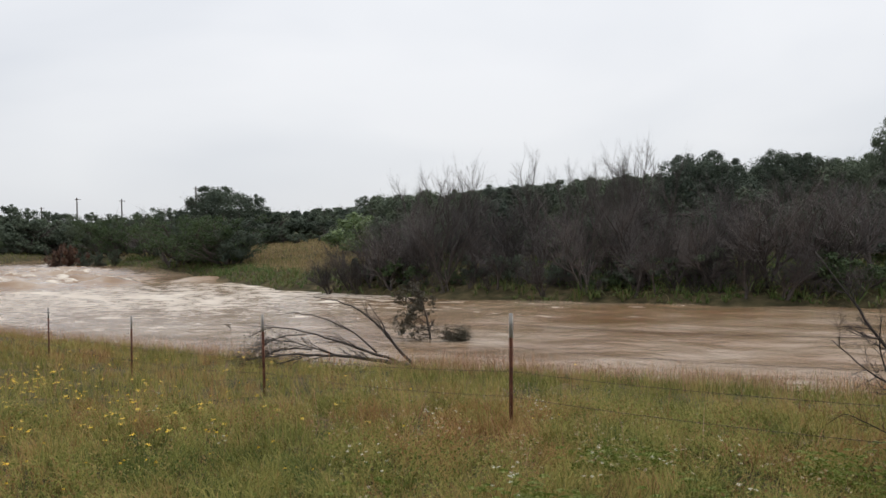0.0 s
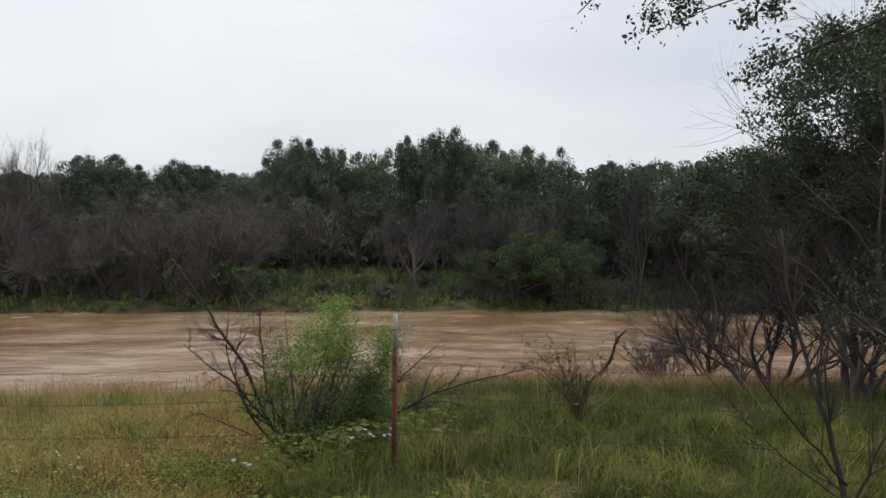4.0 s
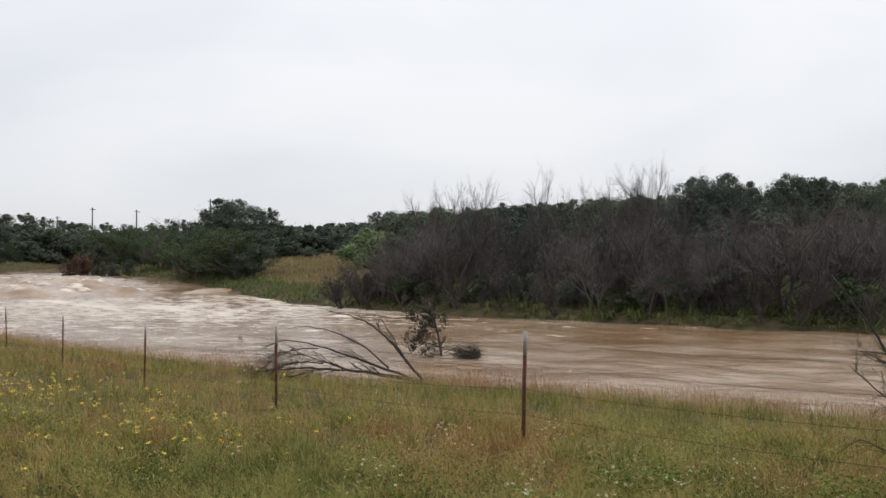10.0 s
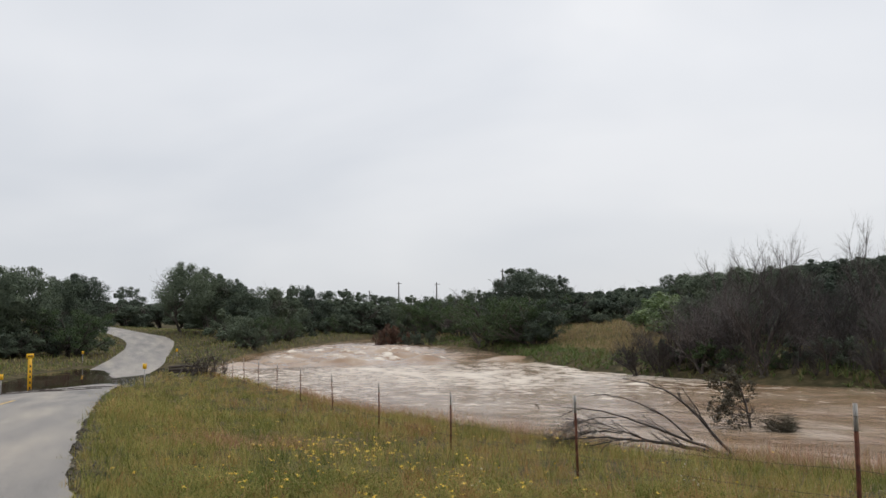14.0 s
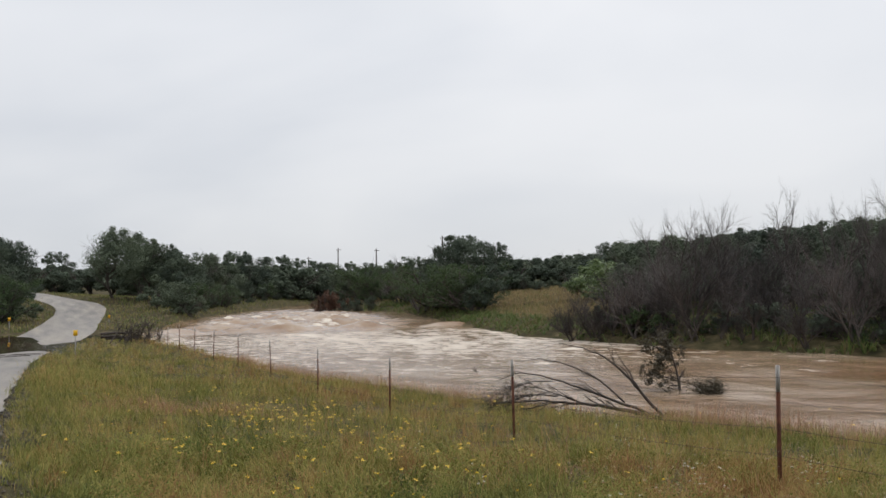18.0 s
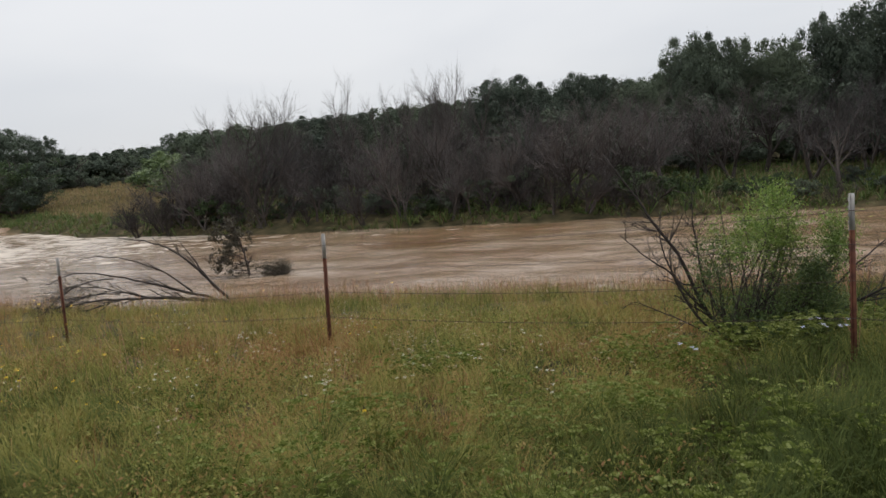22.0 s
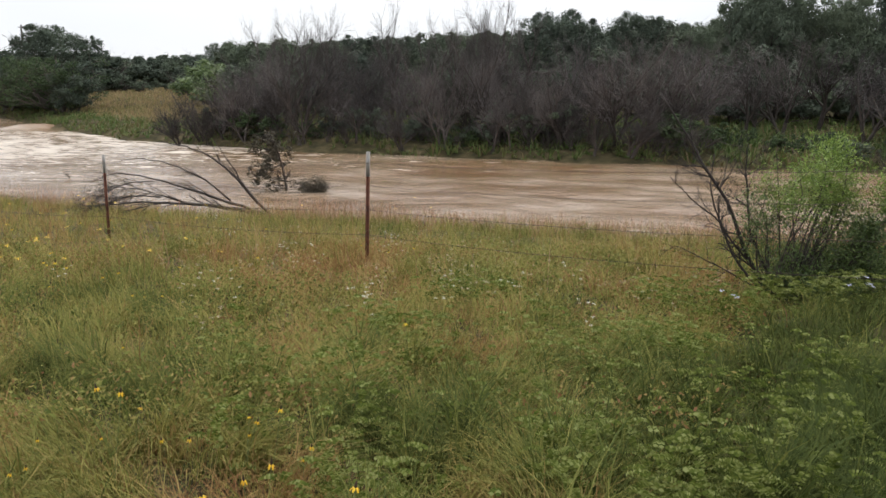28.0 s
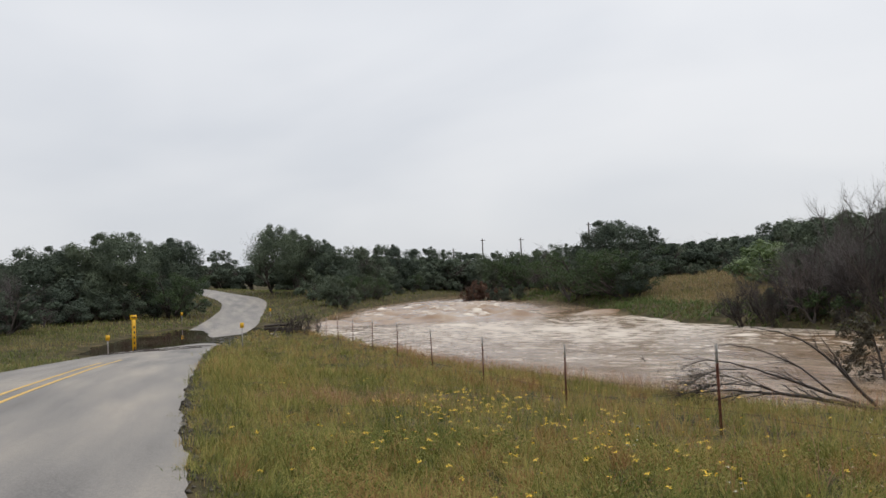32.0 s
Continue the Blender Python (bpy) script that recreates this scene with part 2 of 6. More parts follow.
M_DEADLEAF = material("grey_dead_leaves", [(0.3, (0.045, 0.040, 0.026)), (0.6, (0.075, 0.066, 0.042)), (0.8, (0.12, 0.105, 0.07))], 1.5, 4, 0.8, island=0.5, bump=0)
M_ROAD = material("wet_asphalt", [(0.36, (0.12, 0.112, 0.105)), (0.45, (0.21, 0.195, 0.180)), (0.53, (0.275, 0.25, 0.222)), (0.62, (0.38, 0.33, 0.275))], 0.9, 12, 0.55, bump=0.9, bump_scale=55, bump_dist=0.012, speckle=0.5, spec=0.25, stretch=(0.16, 1.1, 1), turn=-133)
M_LINE = material("road_paint", [(0.3, (0.55, 0.33, 0.05)), (0.6, (0.72, 0.45, 0.07)), (0.8, (0.78, 0.52, 0.12))], 8, 6, 0.5, bump=0.2, bump_scale=80, bump_dist=0.003)
M_RUST = material("rusty_steel", [(0.3, (0.07, 0.025, 0.015)), (0.5, (0.13, 0.045, 0.025)), (0.75, (0.20, 0.08, 0.04))], 14, 6, 0.75, metal=0.2, bump=0.4, bump_scale=90, bump_dist=0.002)
M_GALV = material("painted_post_top", [(0.3, (0.30, 0.28, 0.26)), (0.6, (0.43, 0.41, 0.39)), (0.8, (0.54, 0.52, 0.50))], 14, 6, 0.6, bump=0.2, bump_scale=90, bump_dist=0.002)
M_WIRE = material("old_wire", [(0.3, (0.05, 0.035, 0.03)), (0.7, (0.10, 0.07, 0.06))], 20, 4, 0.7, metal=0.4, bump=0)
M_YELLOW = material("yellow_paint", [(0.3, (0.70, 0.36, 0.01)), (0.6, (0.85, 0.48, 0.015)), (0.8, (0.9, 0.55, 0.03))], 6, 5, 0.45, bump=0.1, bump_scale=60, bump_dist=0.002)
M_BLACK = material("black_paint", [(0.3, (0.015, 0.015, 0.015)), (0.7, (0.03, 0.03, 0.03))], 10, 4, 0.5, bump=0)
M_POLE = material("pole_wood", [(0.3, (0.06, 0.05, 0.045)), (0.7, (0.12, 0.10, 0.09))], 5, 5, 0.9, bump=0.3)


# ---------------------------------------------------------------- mesh helpers
def np_mesh(name, V, F, mat, smooth=False):
    V, F = np.asarray(V, np.float32), np.asarray(F, np.int32)
    me = bpy.data.meshes.new(name)
    k = F.shape[1]
    me.vertices.add(len(V))
    me.vertices.foreach_set("co", V.ravel())
    me.loops.add(F.size)
    me.loops.foreach_set("vertex_index", F.ravel())
    me.polygons.add(len(F))
    me.polygons.foreach_set("loop_start", np.arange(0, F.size, k, dtype=np.int32))
    if smooth:
        me.polygons.foreach_set("use_smooth", np.ones(len(F), bool))
    me.update(calc_edges=True)
    me.materials.append(mat)
    return me


class Shape:
    """Collects quads and triangles (a triangle is kept as a quad-free list) into one mesh."""

    def __init__(self):
        self.v, self.f, self.n = [], [], 0

    def add(self, V, F):
        F = np.asarray(F)
        self.v.append(np.asarray(V, float))
        self.f.append(F + self.n)
        self.n += len(V)

    def tube(self, pts, radii, sides=5, cap=True):
        pts = np.asarray(pts, float)
        m = len(pts)
        tan = np.gradient(pts, axis=0)
        tan /= np.linalg.norm(tan, axis=1, keepdims=True) + 1e-9
        ref = np.array([0.31, 0.17, 0.93]) if abs(tan[0][2]) < 0.8 else np.array([0.95, 0.2, 0.1])
        a = np.cross(tan, ref)
        a /= np.linalg.norm(a, axis=1, keepdims=True) + 1e-9
        b = np.cross(tan, a)
        ang = np.arange(sides) * 2 * np.pi / sides
        ring = pts[:, None] + np.asarray(radii)[:, None, None] * (a[:, None] * np.cos(ang)[None, :, None] + b[:, None] * np.sin(ang)[None, :, None])
        V = ring.reshape(-1, 3)
        i, j = np.meshgrid(np.arange(m - 1), np.arange(sides), indexing="ij")
        j2 = (j + 1) % sides
        q = np.stack([i * sides + j, i * sides + j2, (i + 1) * sides + j2, (i + 1) * sides + j], -1).reshape(-1, 4)
        T = np.concatenate([q[:, [0, 1, 2]], q[:, [0, 2, 3]]])
        if cap and sides > 3:
            e = (m - 1) * sides
            T = np.concatenate([T, [[e, e + k, e + k + 1] for k in range(1, sides - 1)], [[0, k + 1, k] for k in range(1, sides - 1)]])
        self.add(V, T)

    def box(self, c, size, m=None):
        x, y, z = (np.array(size) / 2)
        V = np.array([[i, j, k] for i in (-x, x) for j in (-y, y) for k in (-z, z)]) + np.array(c)
        if m is not None:
            V = np.array([m @ Vector(v) for v in V])
        q = np.array([[0, 1, 3, 2], [4, 6, 7, 5], [0, 4, 5, 1], [2, 3, 7, 6], [0, 2, 6, 4], [1, 5, 7, 3]])
        self.add(V, np.concatenate([q[:, [0, 1, 2]], q[:, [0, 2, 3]]]))

    def leaves(self, rng, centres, per, spread, size, squash=1.0, long=1.7):
        c = np.repeat(np.asarray(centres, float), per, axis=0)
        k = len(c)
        off = rng.normal(size=(k, 3)) * spread
        off[:, 2] *= squash
        c = c + off
        a = rng.normal(size=(k, 3))
        a /= np.linalg.norm(a, axis=1, keepdims=True)
        b = np.cross(a, rng.normal(size=(k, 3)))
        b /= np.linalg.norm(b, axis=1, keepdims=True) + 1e-9
        sz = size * rng.uniform(0.6, 1.4, size=(k, 1))
        V = np.stack([c - a * sz * long / 2, c + b * sz / 2, c + a * sz * long / 2, c - b * sz / 2], 1).reshape(-1, 3)
        o = np.arange(k)[:, None] * 4
        self.add(V, np.concatenate([o + [0, 1, 2], o + [0, 2, 3]]))

    def facing(self, rng, c, out, size, long=1.7, jitter=0.55):
        """Leaves that lie roughly across the given outward directions."""
        k = len(c)
        nrm = out / (np.linalg.norm(out, axis=1, keepdims=True) + 1e-9) + rng.normal(size=(k, 3)) * jitter + [0, 0, 0.25]
        a = np.cross(nrm, rng.normal(size=(k, 3)))
        a /= np.linalg.norm(a, axis=1, keepdims=True) + 1e-9
        b = np.cross(nrm, a)
        b /= np.linalg.norm(b, axis=1, keepdims=True) + 1e-9
        sz = size * rng.uniform(0.6, 1.4, size=(k, 1))
        V = np.stack([c - a * sz * long / 2, c + b * sz / 2, c + a * sz * long / 2, c - b * sz / 2], 1).reshape(-1, 3)
        o = np.arange(k)[:, None] * 4
        self.add(V, np.concatenate([o + [0, 1, 2], o + [0, 2, 3]]))

    def puffs(self, rng, centres, per, radius, size, squash=0.75, long=1.7):
        """Dense rounded clumps of leaves, one about each centre."""
        c = np.asarray(centres, float)
        big = radius * rng.uniform(0.6, 1.35, len(c))
        u = rng.normal(size=(len(c) * per, 3))
        u /= np.linalg.norm(u, axis=1, keepdims=True)
        off = u * (rng.uniform(0.25, 1, len(u)) ** 0.5)[:, None] * np.repeat(big, per)[:, None]
        off[:, 2] *= squash
        self.facing(rng, np.repeat(c, per, axis=0) + off, off, size, long, 0.7)

    def mesh(self, name, mat, smooth=False):
        return np_mesh(name, np.concatenate(self.v), np.concatenate(self.f), mat, smooth)


def part(name, me, parent, label=""):
    ob = new(name, me)
    ob.parent = parent
    return tagged(ob, label)


def thing(name, x, y, z, label, category, group="", kind="", turn=0.0, size=1.0):
    ob = new(name)
    ob.empty_display_size = 0.2
    ob.matrix_basis = Matrix.LocRotScale((x, y, z), Euler((0, 0, radians(turn))), (size, size, size))
    return tagged(ob, label, category, group, kind)


# ---------------------------------------------------------------- plan
# s runs along the road away from the camera, n to its right, towards the river
U, N = np.array([-0.682, 0.731]), np.array([0.731, 0.682])
WATER = -1.75
# along the road: distance, offset of its middle, height, half width
ROAD = np.array([(-60, -3.2, 0.5, 3.15), (-20, -3.2, 0.1, 3.15), (0, -3.2, 0, 3.15), (5, -3.3, -0.07, 3.15), (8.5, -3.52, -0.14, 3.15), (12, -3.75, -0.22, 3.15), (16, -3.84, -0.36, 3.15), (20, -3.84, -0.5, 3.15),
                 (28, -3.78, -0.83, 3.15), (36, -3.74, -1.24, 3.1), (44, -3.3, -1.62, 2.9), (49, -2.2, -1.74, 2.15), (52, -1.65, -1.78, 2.2), (60, -0.5, -1.745, 2.5), (66, 0.25, -1.715, 2.55), (70, 0.85, -1.62, 2.55), (80, 1.85, -1.3, 2.4),
                 (92, 2.95, -0.9, 2.45), (98, 3.3, -0.62, 2.55), (104, 3.5, -0.34, 2.7), (112, 2.9, 0.08, 2.8), (118, 1.6, 0.36, 2.5), (127, 0.1, 0.7, 2.3), (146, -3.0, 1.36, 2.3), (170, -9, 2.2, 2.6), (200, -25, 3.2, 3), (260, -80, 5, 3)])
FENCE_Z = np.array([(-20, -0.15), (0, -0.2), (5.5, -0.5), (10.5, -0.78), (15.5, -1.14), (20, -1.25), (30, -1.35), (40, -1.5), (56, -1.65)])
NEAR = np.array([(-60, 36), (-30, 27), (-0.6, 18.5), (8.5, 15.5), (16, 12), (27, 8.7), (33, 7.7), (45, 6.7), (51, 6.0), (57, 5.2), (62, 5.2), (75, 10), (95, 20), (112, 30), (126, 40)])
FAR = np.array([(-120, 80), (-60, 58), (-7, 43), (1, 41), (8, 37.5), (15, 34.5), (22, 32.3), (30, 28.6), (36, 27.6), (43, 27), (52, 29.2), (69, 33), (85, 33), (110, 38), (126, 41)])
FENCE_N = 6.5


def step(a, b, x):
    t = np.clip((x - a) / (b - a), 0, 1)
    return t * t * (3 - 2 * t)


def smooth_line(table, s, col):
    return sum(np.interp(s + d, table[:, 0], table[:, col]) for d in (-2.5, -1.2, 0, 1.2, 2.5)) / 5


def plan(x, y):
    return x * U[0] + y * U[1], x * N[0] + y * N[1]


def xy(s, n):
    return s * U[0] + n * N[0], s * U[1] + n * N[1]


def polar(b, r):
    return -math.sin(radians(b)) * r, math.cos(radians(b)) * r


def wobble(x, y, f, seed=0.0):
    return (np.sin(x * f + 1.3 + seed) * np.cos(y * f * 1.17 - 0.7 + seed * 2) + 0.5 * np.sin(x * f * 2.3 - y * f * 1.9 + seed)) / 1.5


def river_level(s, n):
    return WATER + 0.5 * step(63, 84, s + 0.25 * (n - 15)) + 0.12 * step(84, 126, s)


def ground(x, y):
    x, y = np.asarray(x, float), np.asarray(y, float)
    s, n = plan(x, y)
    zr, nc = smooth_line(ROAD, s, 2), smooth_line(ROAD, s, 1)
    near = smooth_line(NEAR, s, 1) + 0.5 * wobble(x, y, 0.35)
    far = smooth_line(FAR, s, 1) + 0.7 * wobble(x, y, 0.3, 2.0)
    lvl = river_level(s, n)
    fz = np.interp(s, FENCE_Z[:, 0], FENCE_Z[:, 1])
    hw = smooth_line(ROAD, s, 3)
    edge = nc + hw
    # verge and near bank
    t = np.clip((n - edge) / np.maximum(FENCE_N - edge, 1.0), 0, 1)
    verge = zr - 0.05 + (fz - zr + 0.05) * (t ** 1.2)
    span = np.maximum(near - FENCE_N, 1.2)
    tt = np.clip((n - FENCE_N) / span, 0, 1)
    beyond = fz + (lvl - fz) * (0.35 * tt + 0.65 * tt ** 2)
    low = np.where(n < FENCE_N, verge, beyond)
    d_in = near - n
    upper = lvl + 0.9 * (1 - np.exp(-np.maximum(d_in, 0) / 3)) + 0.03 * np.maximum(d_in, 0)
    upper = upper + (zr - 0.05 - upper) * step(11, 3.5, np.abs(n - nc))
    right = low + (upper - low) * step(55, 63, s)
    # left of the road
    e = nc - hw - n
    left = zr - 0.05 - 0.25 * step(0.3, 4, e) * step(42, 25, s) + 0.42 * step(0.8, 7, e) * step(30, 44, s) * step(90, 70, s) + 0.03 * np.maximum(e - 7, 0)
    left = np.where(e > 7, np.minimum(left, zr + 2.5 + 0.01 * e), left)
    land = np.where(n < nc, np.where(e > 0, left, zr - 0.06), np.where(n < edge, zr - 0.06, right))
    bed = lvl - 0.3 * np.clip(n - near, 0, 5)
    z = np.where(n > near, bed, land)
    d_far = n - far
    hill = lvl + 0.6 * (1 - np.exp(-np.maximum(d_far, 0) / 1.5)) + 0.065 * np.maximum(d_far, 0)
    hill = np.minimum(hill, 1.1 + 0.004 * np.maximum(d_far, 0) + 1.6 * step(20, 60, d_far) * step(30, 0, s))
    z = np.where(d_far > 0, hill, np.where(n > near, np.maximum(bed, lvl - 0.3 * np.clip(far - n, 0, 5)), z))
    # past the head of the reach
    close = step(118, 130, s) * step(2, 10, n - nc)
    z = z + (np.maximum(z, lvl + 0.6 + 0.02 * np.maximum(s - 126, 0)) - z) * close
    on_road = np.abs(n - nc) < hw + 0.2
    bumps = 0.05 * wobble(x, y, 0.9, 1.0) + 0.03 * wobble(x, y, 2.3, 3.0)
    return np.where(on_road, z, z + bumps * step(0.2, 1.4, np.abs(n - nc) - hw))


def gz(x, y):
    return float(ground(x, y))


# ---------------------------------------------------------------- ground, road, water
ang = np.concatenate([np.arange(-90, 72, 0.7), np.arange(72, 270, 3.0)])
rad = 0.4 * 1.034 ** np.arange(266)
AA, RR = np.meshgrid(np.radians(ang), rad)
GX, GY = -np.sin(AA) * RR, np.cos(AA) * RR
GZ = ground(GX, GY)
GV = np.stack([GX, GY, GZ], -1).reshape(-1, 3)
na = len(ang)
ii, jj = np.meshgrid(np.arange(len(rad) - 1), np.arange(na), indexing="ij")
j2 = (jj + 1) % na
GF = np.stack([ii * na + jj, (ii + 1) * na + jj, (ii + 1) * na + j2, ii * na + j2], -1).reshape(-1, 4)[:, ::-1]
hub = len(GV)
GV = np.concatenate([GV, [[0, 0, gz(0.0, 0.0)]]])
fan = np.stack([np.full(na, hub), (np.arange(na) + 1) % na, np.arange(na)], -1)
GT = np.concatenate([GF[:, [0, 1, 2]], GF[:, [0, 2, 3]], fan])
tagged(new("ground", np_mesh("ground", GV, GT, M_SOIL, True)), "grassy river banks and fields of dark soil", "ground", kind="structure")


def strip(name, s0, s1, ds, n0, n1, dn, mat, height, label, category, rough_edge=0.0):
    """A sheet along the road between two offsets from its middle; with a rough edge it spans the road's whole width."""
    ss = np.arange(s0, s1 + ds, ds)
    nn = np.arange(n0, n1 + dn * 0.5, dn)
    S, O = np.meshgrid(ss, nn, indexing="ij")
    if rough_edge:
        O = O * smooth_line(ROAD, S, 3)
        ragged = rough_edge * (np.sin(S * 2.1) + np.sin(S * 5.3 + 1) + 0.9 * np.sin(S * 11.7) + 0.8 * np.sin(S * 23.1 + 2))
        O = O + np.where(np.arange(len(nn)) == len(nn) - 1, ragged, np.where(np.arange(len(nn)) == 0, -ragged, 0))
    c = smooth_line(ROAD, S, 1)
    X, Y = xy(S, c + O)
    Z = smooth_line(ROAD, S, 2) + 0.05 * (1 - (O / 3.4) ** 2) - 0.03 + height
    V = np.stack([X, Y, Z], -1).reshape(-1, 3)
    k = len(nn)
    a, b = np.meshgrid(np.arange(len(ss) - 1), np.arange(k - 1), indexing="ij")
    F = np.stack([a * k + b, a * k + b + 1, (a + 1) * k + b + 1, (a + 1) * k + b], -1).reshape(-1, 4)
    return tagged(new(name, np_mesh(name, V, F[:, ::-1], mat, True)), label, category, kind="structure")


strip("road", -60, 240, 0.25, -1.0, 1.0, 0.125, M_ROAD, 0.0, "worn grey asphalt country road, wet from rain", "road", 0.016)
strip("centre_line", -60, 33, 0.5, -0.43, -0.32, 0.11, M_LINE, 0.006, "worn yellow painted line on the road", "road marking")
strip("centre_line", -60, 35, 0.5, 0.0, 0.11, 0.11, M_LINE, 0.006, "worn yellow painted line on the road", "road marking")


def water_material(name, stops, foam_colour, relief, gloss):
    m = bpy.data.materials.new(name)
    m.use_nodes = True
    nt = m.node_tree
    b = nt.nodes["Principled BSDF"]
    geo = nt.nodes.new("ShaderNodeNewGeometry")
    mp = nt.nodes.new("ShaderNodeMapping")
    turn = nt.nodes.new("ShaderNodeMapping")
    turn.inputs["Rotation"].default_value = (0, 0, radians(18))
    nt.links.new(geo.outputs["Position"], turn.inputs["Vector"])
    mp.inputs["Scale"].default_value = (0.9, 1.3, 1)
    nt.links.new(turn.outputs["Vector"], mp.inputs["Vector"])
    n1 = nt.nodes.new("ShaderNodeTexNoise")
    n1.inputs["Scale"].default_value, n1.inputs["Detail"].default_value = 0.25, 5
    nt.links.new(mp.outputs["Vector"], n1.inputs["Vector"])
    r = ramp_of(nt, stops)
    nt.links.new(n1.outputs["Fac"], r.inputs["Fac"])
    at = nt.nodes.new("ShaderNodeAttribute")
    at.attribute_name = "foam"
    n3 = nt.nodes.new("ShaderNodeTexNoise")
    n3.inputs["Scale"].default_value, n3.inputs["Detail"].default_value, n3.inputs["Roughness"].default_value = 1.3, 9, 0.75
    nt.links.new(mp.outputs["Vector"], n3.inputs["Vector"])
    add = nt.nodes.new("ShaderNodeMath")
    add.operation = "ADD"
    nt.links.new(at.outputs["Fac"], add.inputs[0])
    nt.links.new(n3.outputs["Fac"], add.inputs[1])
    fr = ramp_of(nt, [(0.68, (0, 0, 0)), (0.77, (0.5, 0.5, 0.5)), (0.88, (1, 1, 1))])
    half = nt.nodes.new("ShaderNodeMath")
    half.operation = "MULTIPLY"
    half.inputs[1].default_value = 0.8
    nt.links.new(add.outputs[0], half.inputs[0])
    nt.links.new(half.outputs[0], fr.inputs["Fac"])
    mx = nt.nodes.new("ShaderNodeMix")
    mx.data_type = "RGBA"
    nt.links.new(fr.outputs["Color"], mx.inputs[0])
    nt.links.new(r.outputs["Color"], mx.inputs[6])
    mx.inputs[7].default_value = (*foam_colour, 1)
    # long bright threads drawn out along the current
    mp2 = nt.nodes.new("ShaderNodeMapping")
    mp2.inputs["Scale"].default_value = (0.7, 1.2, 1)
    nt.links.new(turn.outputs["Vector"], mp2.inputs["Vector"])
    n5 = nt.nodes.new("ShaderNodeTexNoise")
    n5.inputs["Scale"].default_value, n5.inputs["Detail"].default_value, n5.inputs["Roughness"].default_value, n5.inputs["Distortion"].default_value = 0.8, 6, 0.6, 0.6
    nt.links.new(mp2.outputs["Vector"], n5.inputs["Vector"])
    thread = ramp_of(nt, [(0.56, (0, 0, 0)), (0.64, (0.10, 0.10, 0.10)), (0.74, (0.38, 0.38, 0.38))])
    nt.links.new(n5.outputs["Fac"], thread.inputs["Fac"])
    mx2 = nt.nodes.new("ShaderNodeMix")
    mx2.data_type = "RGBA"
    nt.links.new(thread.outputs["Color"], mx2.inputs[0])
    nt.links.new(mx.outputs[2], mx2.inputs[6])
    mx2.inputs[7].default_value = (*foam_colour, 1)
    nt.links.new(mx2.outputs[2], b.inputs["Base Color"])
    rr = nt.nodes.new("ShaderNodeMapRange")
    rr.inputs[3].default_value, rr.inputs[4].default_value = gloss, 0.7
    nt.links.new(fr.outputs["Color"], rr.inputs[0])
    nt.links.new(rr.outputs[0], b.inputs["Roughness"])
    b.inputs["IOR"].default_value = 1.33
    n2 = nt.nodes.new("ShaderNodeTexNoise")
    n2.inputs["Scale"].default_value, n2.inputs["Detail"].default_value, n2.inputs["Roughness"].default_value = 1.6, 6, 0.6
    nt.links.new(mp.outputs["Vector"], n2.inputs["Vector"])
    bp = nt.nodes.new("ShaderNodeBump")
    bp.inputs["Strength"].default_value, bp.inputs["Distance"].default_value = relief, 0.16
    nt.links.new(n2.outputs["Fac"], bp.inputs["Height"])
    nt.links.new(bp.outputs["Normal"], b.inputs["Normal"])
    return m


M_WATER = water_material("muddy_water", [(0.36, (0.225, 0.132, 0.070)), (0.5, (0.31, 0.208, 0.130)), (0.66, (0.41, 0.31, 0.225))], (0.72, 0.65, 0.56), 0.30, 0.08)
# muddy base darkened to stand for the trees mirrored in it
M_MIRROR_SHALLOW = water_material("mirror_dark_shallow_water", [(0.32, (0.04, 0.027, 0.017)), (0.5, (0.07, 0.048, 0.032)), (0.68, (0.14, 0.10, 0.07))], (0.42, 0.37, 0.31), 0.012, 0.03)


def fbm(x, y, seed):
    rng = np.random.default_rng(seed)
    z = np.zeros_like(x)
    for k in range(7):
        a = rng.uniform(0, 2 * np.pi)
        f = 0.35 * 1.6 ** k
        z += np.sin((x * np.cos(a) + y * np.sin(a)) * f + rng.uniform(0, 6) + 1.5 * np.sin((x * np.sin(a) - y * np.cos(a)) * f * 0.6 + rng.uniform(0, 6))) / 1.45 ** k
    return z / 2.2


def sheet(name, ss, nn, level, foam, mat, label):
    S, O = np.meshgrid(ss, nn, indexing="ij")
    X, Y = xy(S, O)
    Z = level(S, O, X, Y)
    V = np.stack([X, Y, Z], -1).reshape(-1, 3)
    k = len(nn)
    a, b = np.meshgrid(np.arange(len(ss) - 1), np.arange(k - 1), indexing="ij")
    F = np.stack([a * k + b, a * k + b + 1, (a + 1) * k + b + 1, (a + 1) * k + b], -1).reshape(-1, 4)
    # keep only what can show above the ground
    depth = (Z - ground(X, Y)).reshape(-1)
    F = F[(depth[F] > -0.25).any(axis=1)]
    me = np_mesh(name, V, F[:, ::-1], mat, True)
    at = me.attributes.new("foam", "FLOAT", "POINT")
    at.data.foreach_set("value", foam(S, O, X, Y, Z).ravel().astype(np.float32))
    return tagged(new(name, me), label, "water", kind="structure")


def rapid(S, O):
    q = S + 0.25 * (O - 15)
    return step(59, 64, q) * step(112, 80, q) * step(0.5, 7, smooth_line(FAR, S, 1) - O) * step(0.0, 4.5, O - smooth_line(NEAR, S, 1))


